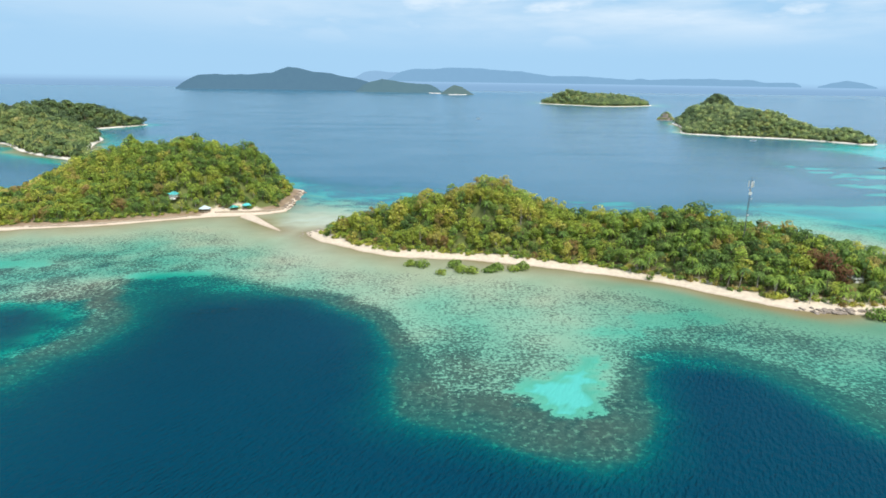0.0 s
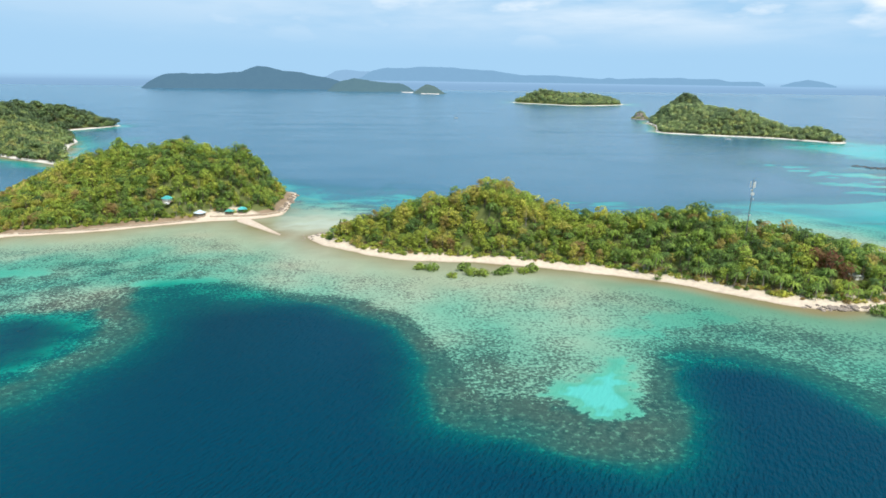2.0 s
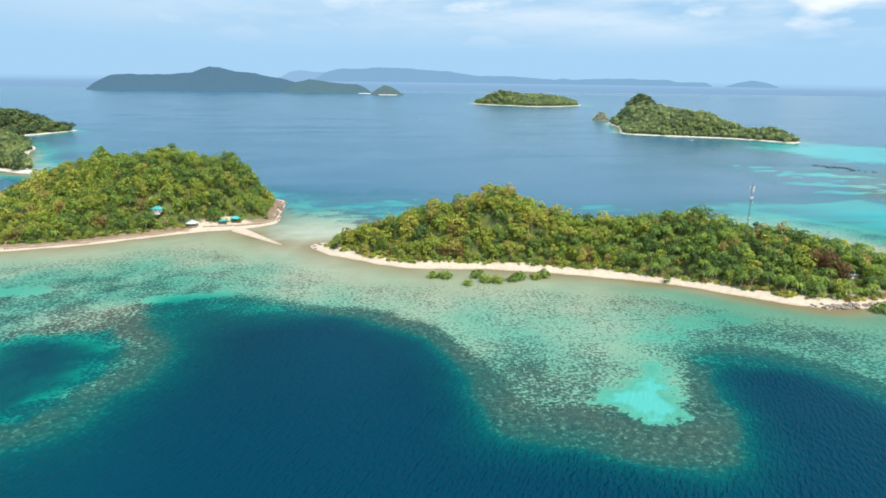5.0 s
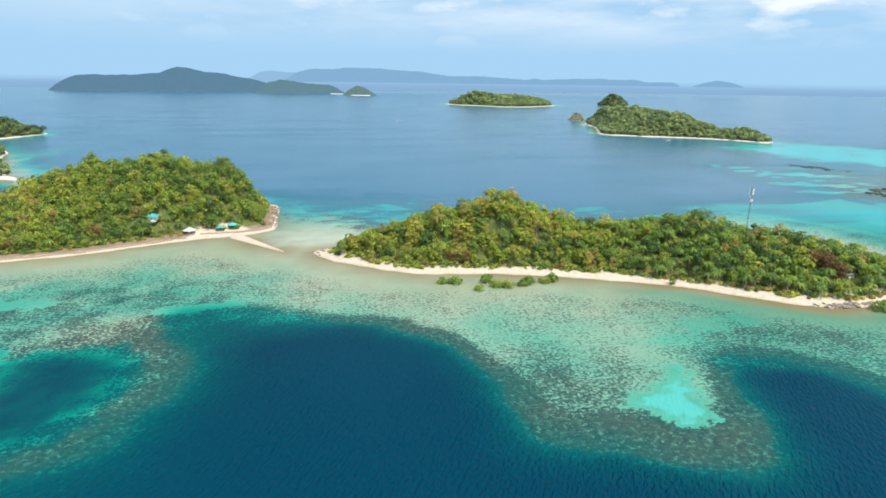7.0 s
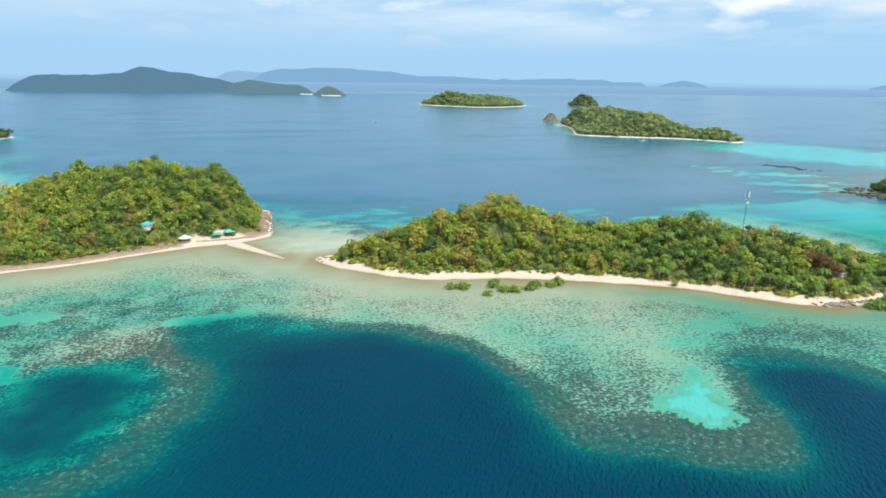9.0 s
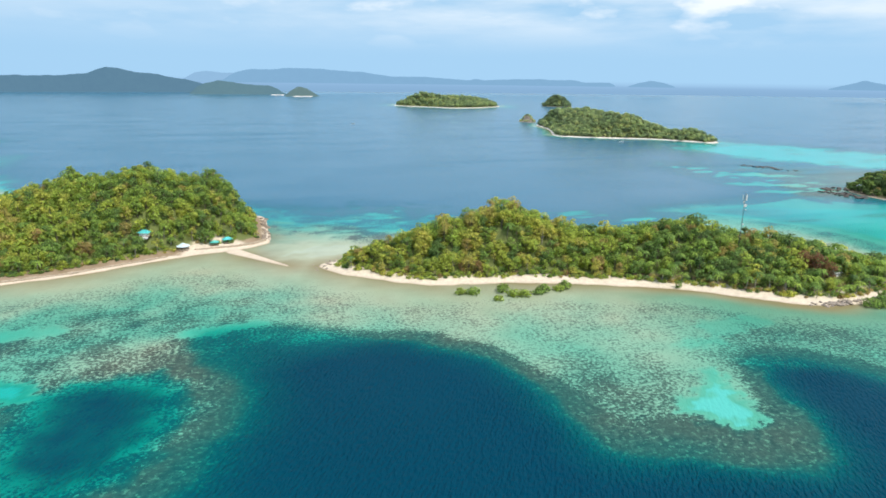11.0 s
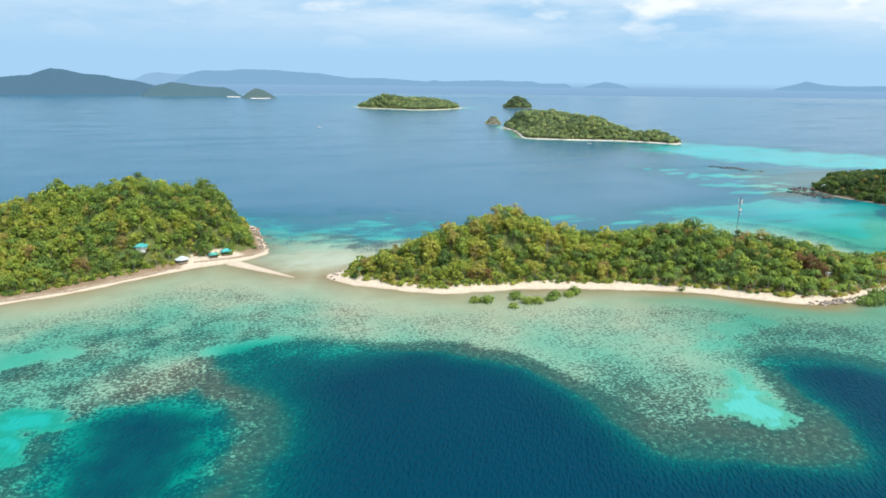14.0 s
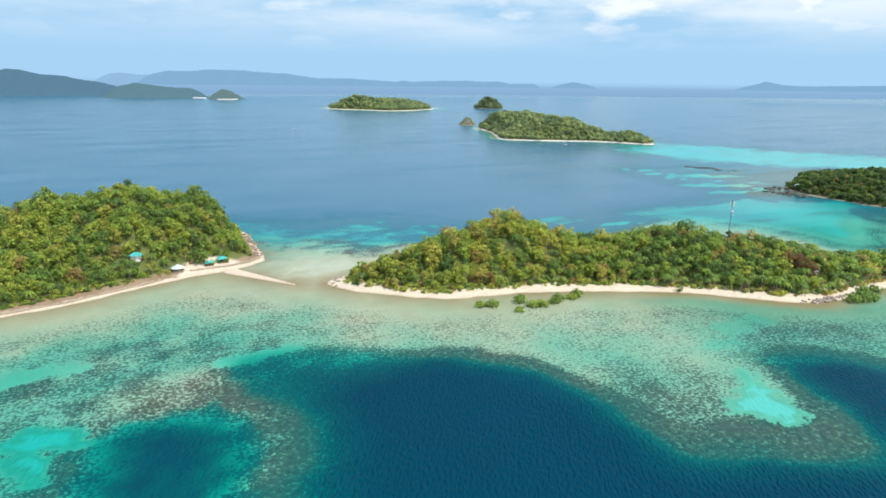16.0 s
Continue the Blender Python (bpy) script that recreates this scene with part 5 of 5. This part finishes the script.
hut("small white house with pale roof among palms", (183, 254, 3.6), 10, 6.0, 4.6, 3.0, 4.6, M_PALE_ROOF)
hut("small white hut on the rocky islet's shore", (459, 481, 2.0), 30, 8.0, 6.0, 3.2, 5.0, M_WHITE_ROOF)


def mast(at, h):
    """A slim lattice mobile-phone mast with panel antennas and dishes."""
    t = thing("radio_mast", "slim grey lattice phone mast with white panel antennas", "mast", at)
    w = 0.34
    corners = [(w * math.cos(a), w * math.sin(a)) for a in (0.3, 2.394, 4.489)]
    for cx, cy in corners:
        bm = bmesh.new()
        bm_bar(bm, (cx, cy, 0), (cx * 0.75, cy * 0.75, h), 0.065, 0.05, 6)
        part("leg", bm, M_STEEL, t)
    n = 26
    for k in range(n):
        z0, z1 = h * k / n, h * (k + 1) / n
        bm = bmesh.new()
        for i in range(3):
            a, b = corners[i], corners[(i + 1) % 3]
            f0, f1 = 1 - 0.25 * k / n, 1 - 0.25 * (k + 1) / n
            bm_bar(bm, (a[0] * f0, a[1] * f0, z0), (b[0] * f1, b[1] * f1, z1), 0.028, None, 4)
            bm_bar(bm, (a[0] * f0, a[1] * f0, z0), (b[0] * f0, b[1] * f0, z0), 0.025, None, 4)
        part("brace", bm, M_STEEL, t)
    for i in range(3):
        a = 0.3 + i * 2.094
        bm = bmesh.new()
        bm_box(bm, 0, 0, 0, 0.7, 0.28, 2.9, 0.04)
        bmesh.ops.transform(bm, verts=bm.verts[:], matrix=pose(1.15 * math.cos(a), 1.15 * math.sin(a), h - 2.4, 0, 0, math.degrees(a) + 90))
        panel = part("panel_antenna", bm, M_WHITE, t, "white panel antenna")
        bm = bmesh.new()
        for dz in (-0.9, 0.9):
            bm_bar(bm, (0.3 * math.cos(a), 0.3 * math.sin(a), h - 2.4 + dz), (1.1 * math.cos(a), 1.1 * math.sin(a), h - 2.4 + dz), 0.045)
        part("bracket", bm, M_STEEL, panel)
    for z, a, r in ((h - 6.6, -1.9, 0.85), (h - 9.2, -0.6, 0.5), (h - 5.2, 1.4, 0.5), (h - 17.0, -1.7, 0.4)):
        bm = bmesh.new()
        m = pose(0.8 * math.cos(a), 0.8 * math.sin(a), z, 0, 90, 0)
        m = Matrix.Translation((0.85 * math.cos(a), 0.85 * math.sin(a), z)) @ Vector((math.cos(a), math.sin(a), 0)).to_track_quat("Z", "Y").to_matrix().to_4x4()
        bmesh.ops.create_cone(bm, cap_ends=True, segments=14, radius1=r * 0.8, radius2=r, depth=0.4, matrix=m)
        part("dish", bm, M_WHITE, t, "white drum dish")
    bm = bmesh.new()
    bm_bar(bm, (0, 0, h - 0.2), (0, 0, h + 1.6), 0.04, 0.02)
    part("lightning_rod", bm, M_STEEL, t)
    bm = bmesh.new()
    bm_box(bm, 0, 0, -0.2, 2.2, 2.2, 0.9, 0.05)
    part("footing", bm, M_STONE, t)
    return t


zm = ground_mid(146.2, 284)
mast((146.2, 284, zm + 0.2), 44.6 - zm)


def boat(label, at, turn, length):
    """A narrow outrigger boat."""
    t = thing("outrigger_boat", label, "boat", at, turn)
    bm = bmesh.new()
    rows = []
    for k in np.linspace(-1, 1, 9):
        w = 0.075 * length * (1 - abs(k) ** 2.2) + 0.02
        z = 0.05 * length * k * k
        rows.append([bm.verts.new((k * length / 2, s * w, z + hgt)) for s, hgt in ((-1, 0.9), (-0.6, 0.1), (0, -0.25), (0.6, 0.1), (1, 0.9))])
    for a, b in zip(rows, rows[1:]):
        for i in range(4):
            bm.faces.new((a[i], a[i + 1], b[i + 1], b[i]))
    bmesh.ops.solidify(bm, geom=bm.faces[:], thickness=0.06)
    part("hull", bm, M_WHITE, t)
    for s in (-1, 1):
        bm = bmesh.new()
        bm_bar(bm, (-length * 0.36, s * length * 0.22, 0.1), (length * 0.36, s * length * 0.22, 0.1), 0.09)
        part("float", bm, M_WHITE, t)
    for k in (-0.2, 0.2):
        bm = bmesh.new()
        bm_bar(bm, (k * length, -length * 0.23, 0.35), (k * length, length * 0.23, 0.35), 0.06)
        part("outrigger_arm", bm, M_WHITE, t)
    bm = bmesh.new()
    bm_box(bm, -length * 0.08, 0, 1.9, length * 0.34, length * 0.12, 0.1, 0.03)
    for k in (-0.23, 0.07):
        for s in (-1, 1):
            bm_bar(bm, (k * length, s * length * 0.05, 0.5), (k * length, s * length * 0.05, 1.9), 0.04)
    part("canopy", bm, M_WHITE, t)


boat("white outrigger boat out on the open water", (95, 1466, 0.1), 15, 9)
boat("white outrigger boat moored off the beach", (497, 977, 0.1), 20, 13)


ROCK_MESH = {}


def rock_mesh(seed, mat):
    if (seed, mat.name) not in ROCK_MESH:
        bm = bmesh.new()
        bmesh.ops.create_icosphere(bm, subdivisions=2, radius=1.0)
        rng = np.random.RandomState(seed)
        off = Vector(rng.uniform(-9, 9, 3))
        for v in bm.verts:
            k = 1 + 0.45 * noise.noise(v.co * 1.1 + off) + 0.2 * noise.noise(v.co * 2.7 + off)
            v.co = Vector((v.co.x * k * 1.25, v.co.y * k, v.co.z * k * (0.34 if mat is M_DARK_ROCK else 0.62)))
        me = bpy.data.meshes.new("boulder")
        bm.to_mesh(me)
        bm.free()
        me.materials.append(mat)
        ROCK_MESH[(seed, mat.name)] = me
    return ROCK_MESH[(seed, mat.name)]


def rocks(label, group, mat, spots, z_of):
    """spots: x, y, spread along x and y, count, size."""
    rng = np.random.RandomState(int(spots[0][0]) % 97)
    for x, y, sx, sy, n, size in spots:
        for i in range(n):
            px, py = x + rng.uniform(-sx, sx), y + rng.uniform(-sy, sy)
            s = size * rng.uniform(0.5, 1.3)
            ob = tagged(new("boulder", rock_mesh(rng.randint(4), mat)), label, "rock", group)
            ob.matrix_world = pose(px, py, z_of(px, py) + 0.12 * s, rng.uniform(-15, 15), rng.uniform(-15, 15), rng.uniform(0, 360)) @ Matrix.Diagonal((s, s, s, 1))


rocks("brown weathered boulder on the sandy point", "boulders on the sandy point", M_ROCK,
      [(157, 228.6, 8, 1.6, 24, 1.0), (166, 228.8, 7, 1.4, 14, 0.9), (149, 231.0, 5, 1.2, 9, 0.6), (178, 229.5, 8, 1.2, 10, 0.7)], lambda a, b: max(ground_mid(a, b), -0.2))
rocks("brown stone at the tip of the beach", "stones on the beach tip", M_ROCK,
      [(-75, 348, 5, 6, 26, 0.55), (-68, 358, 4, 4, 10, 0.6)], lambda a, b: max(ground_mid(a, b), -0.15))
rocks("brown boulder below the wooded headland", "boulders below the headland", M_HEADLAND_ROCK,
      [(-104.5, 438, 2.2, 18, 30, 0.9), (-106, 470, 2.2, 14, 14, 1.3), (-105, 419, 2.5, 4, 12, 0.65)], lambda a, b: max(ground_west(a, b), -0.2))
rocks("dark wet rock awash on the reef", "rocks awash on the reef", M_DARK_ROCK,
      [(488, 668, 10, 7, 10, 1.6), (500, 650, 10, 8, 18, 2.0), (507, 632, 8, 8, 12, 1.6), (512, 614, 6, 8, 6, 1.3), (640, 585, 8, 14, 12, 1.8)], lambda a, b: -0.2)
rocks("dark rock on the islet's shore", "rocks on the islet's shore", M_DARK_ROCK,
      [(428, 464, 8, 14, 22, 2.2), (446, 496, 14, 8, 18, 2.2), (424, 486, 8, 8, 12, 1.8)], lambda a, b: 0.0)


def sea_wall(label, line, top, seed):
    """A low stone retaining wall, of uneven blocks."""
    t = thing("retaining_wall", label, "wall", (0, 0, 0), kind="structure")
    rng = np.random.RandomState(seed)
    base = bmesh.new()
    bm_box(base, 0, 0, 0, 1, 1, 1, 0.12)
    me = bpy.data.meshes.new("stone")
    base.to_mesh(me)
    base.free()
    me.materials.append(M_STONE)
    for (ax, ay), (bx, by) in zip(line, line[1:]):
        L = math.hypot(bx - ax, by - ay)
        n = int(L / 1.1)
        for i in range(n):
            k = (i + 0.5) / n
            x, y = ax + (bx - ax) * k, ay + (by - ay) * k
            ob = new("stone", me)
            ob.parent = t
            ob.matrix_world = pose(x, y + rng.uniform(-0.1, 0.1), top + rng.uniform(-0.1, 0.1), rng.uniform(-4, 4), rng.uniform(-4, 4), math.degrees(math.atan2(by - ay, bx - ax)) + rng.uniform(-6, 6)) @ Matrix.Diagonal((1.15 * rng.uniform(0.85, 1.1), 0.8, 1.7 * rng.uniform(0.85, 1.1), 1))


sea_wall("low rough stone wall along the head of the beach", [(-146, 396.6), (-138, 397.6), (-131, 398.6), (-121.5, 400.4), (-112, 404.8), (-104.6, 413.0)], 1.25, 3)
sea_wall("low pale stone wall below the brown bank", [(-240, 354.2), (-222, 359.0), (-203, 364.4), (-183, 374.6), (-169, 381.4), (-160, 386.4)], 0.55, 5)
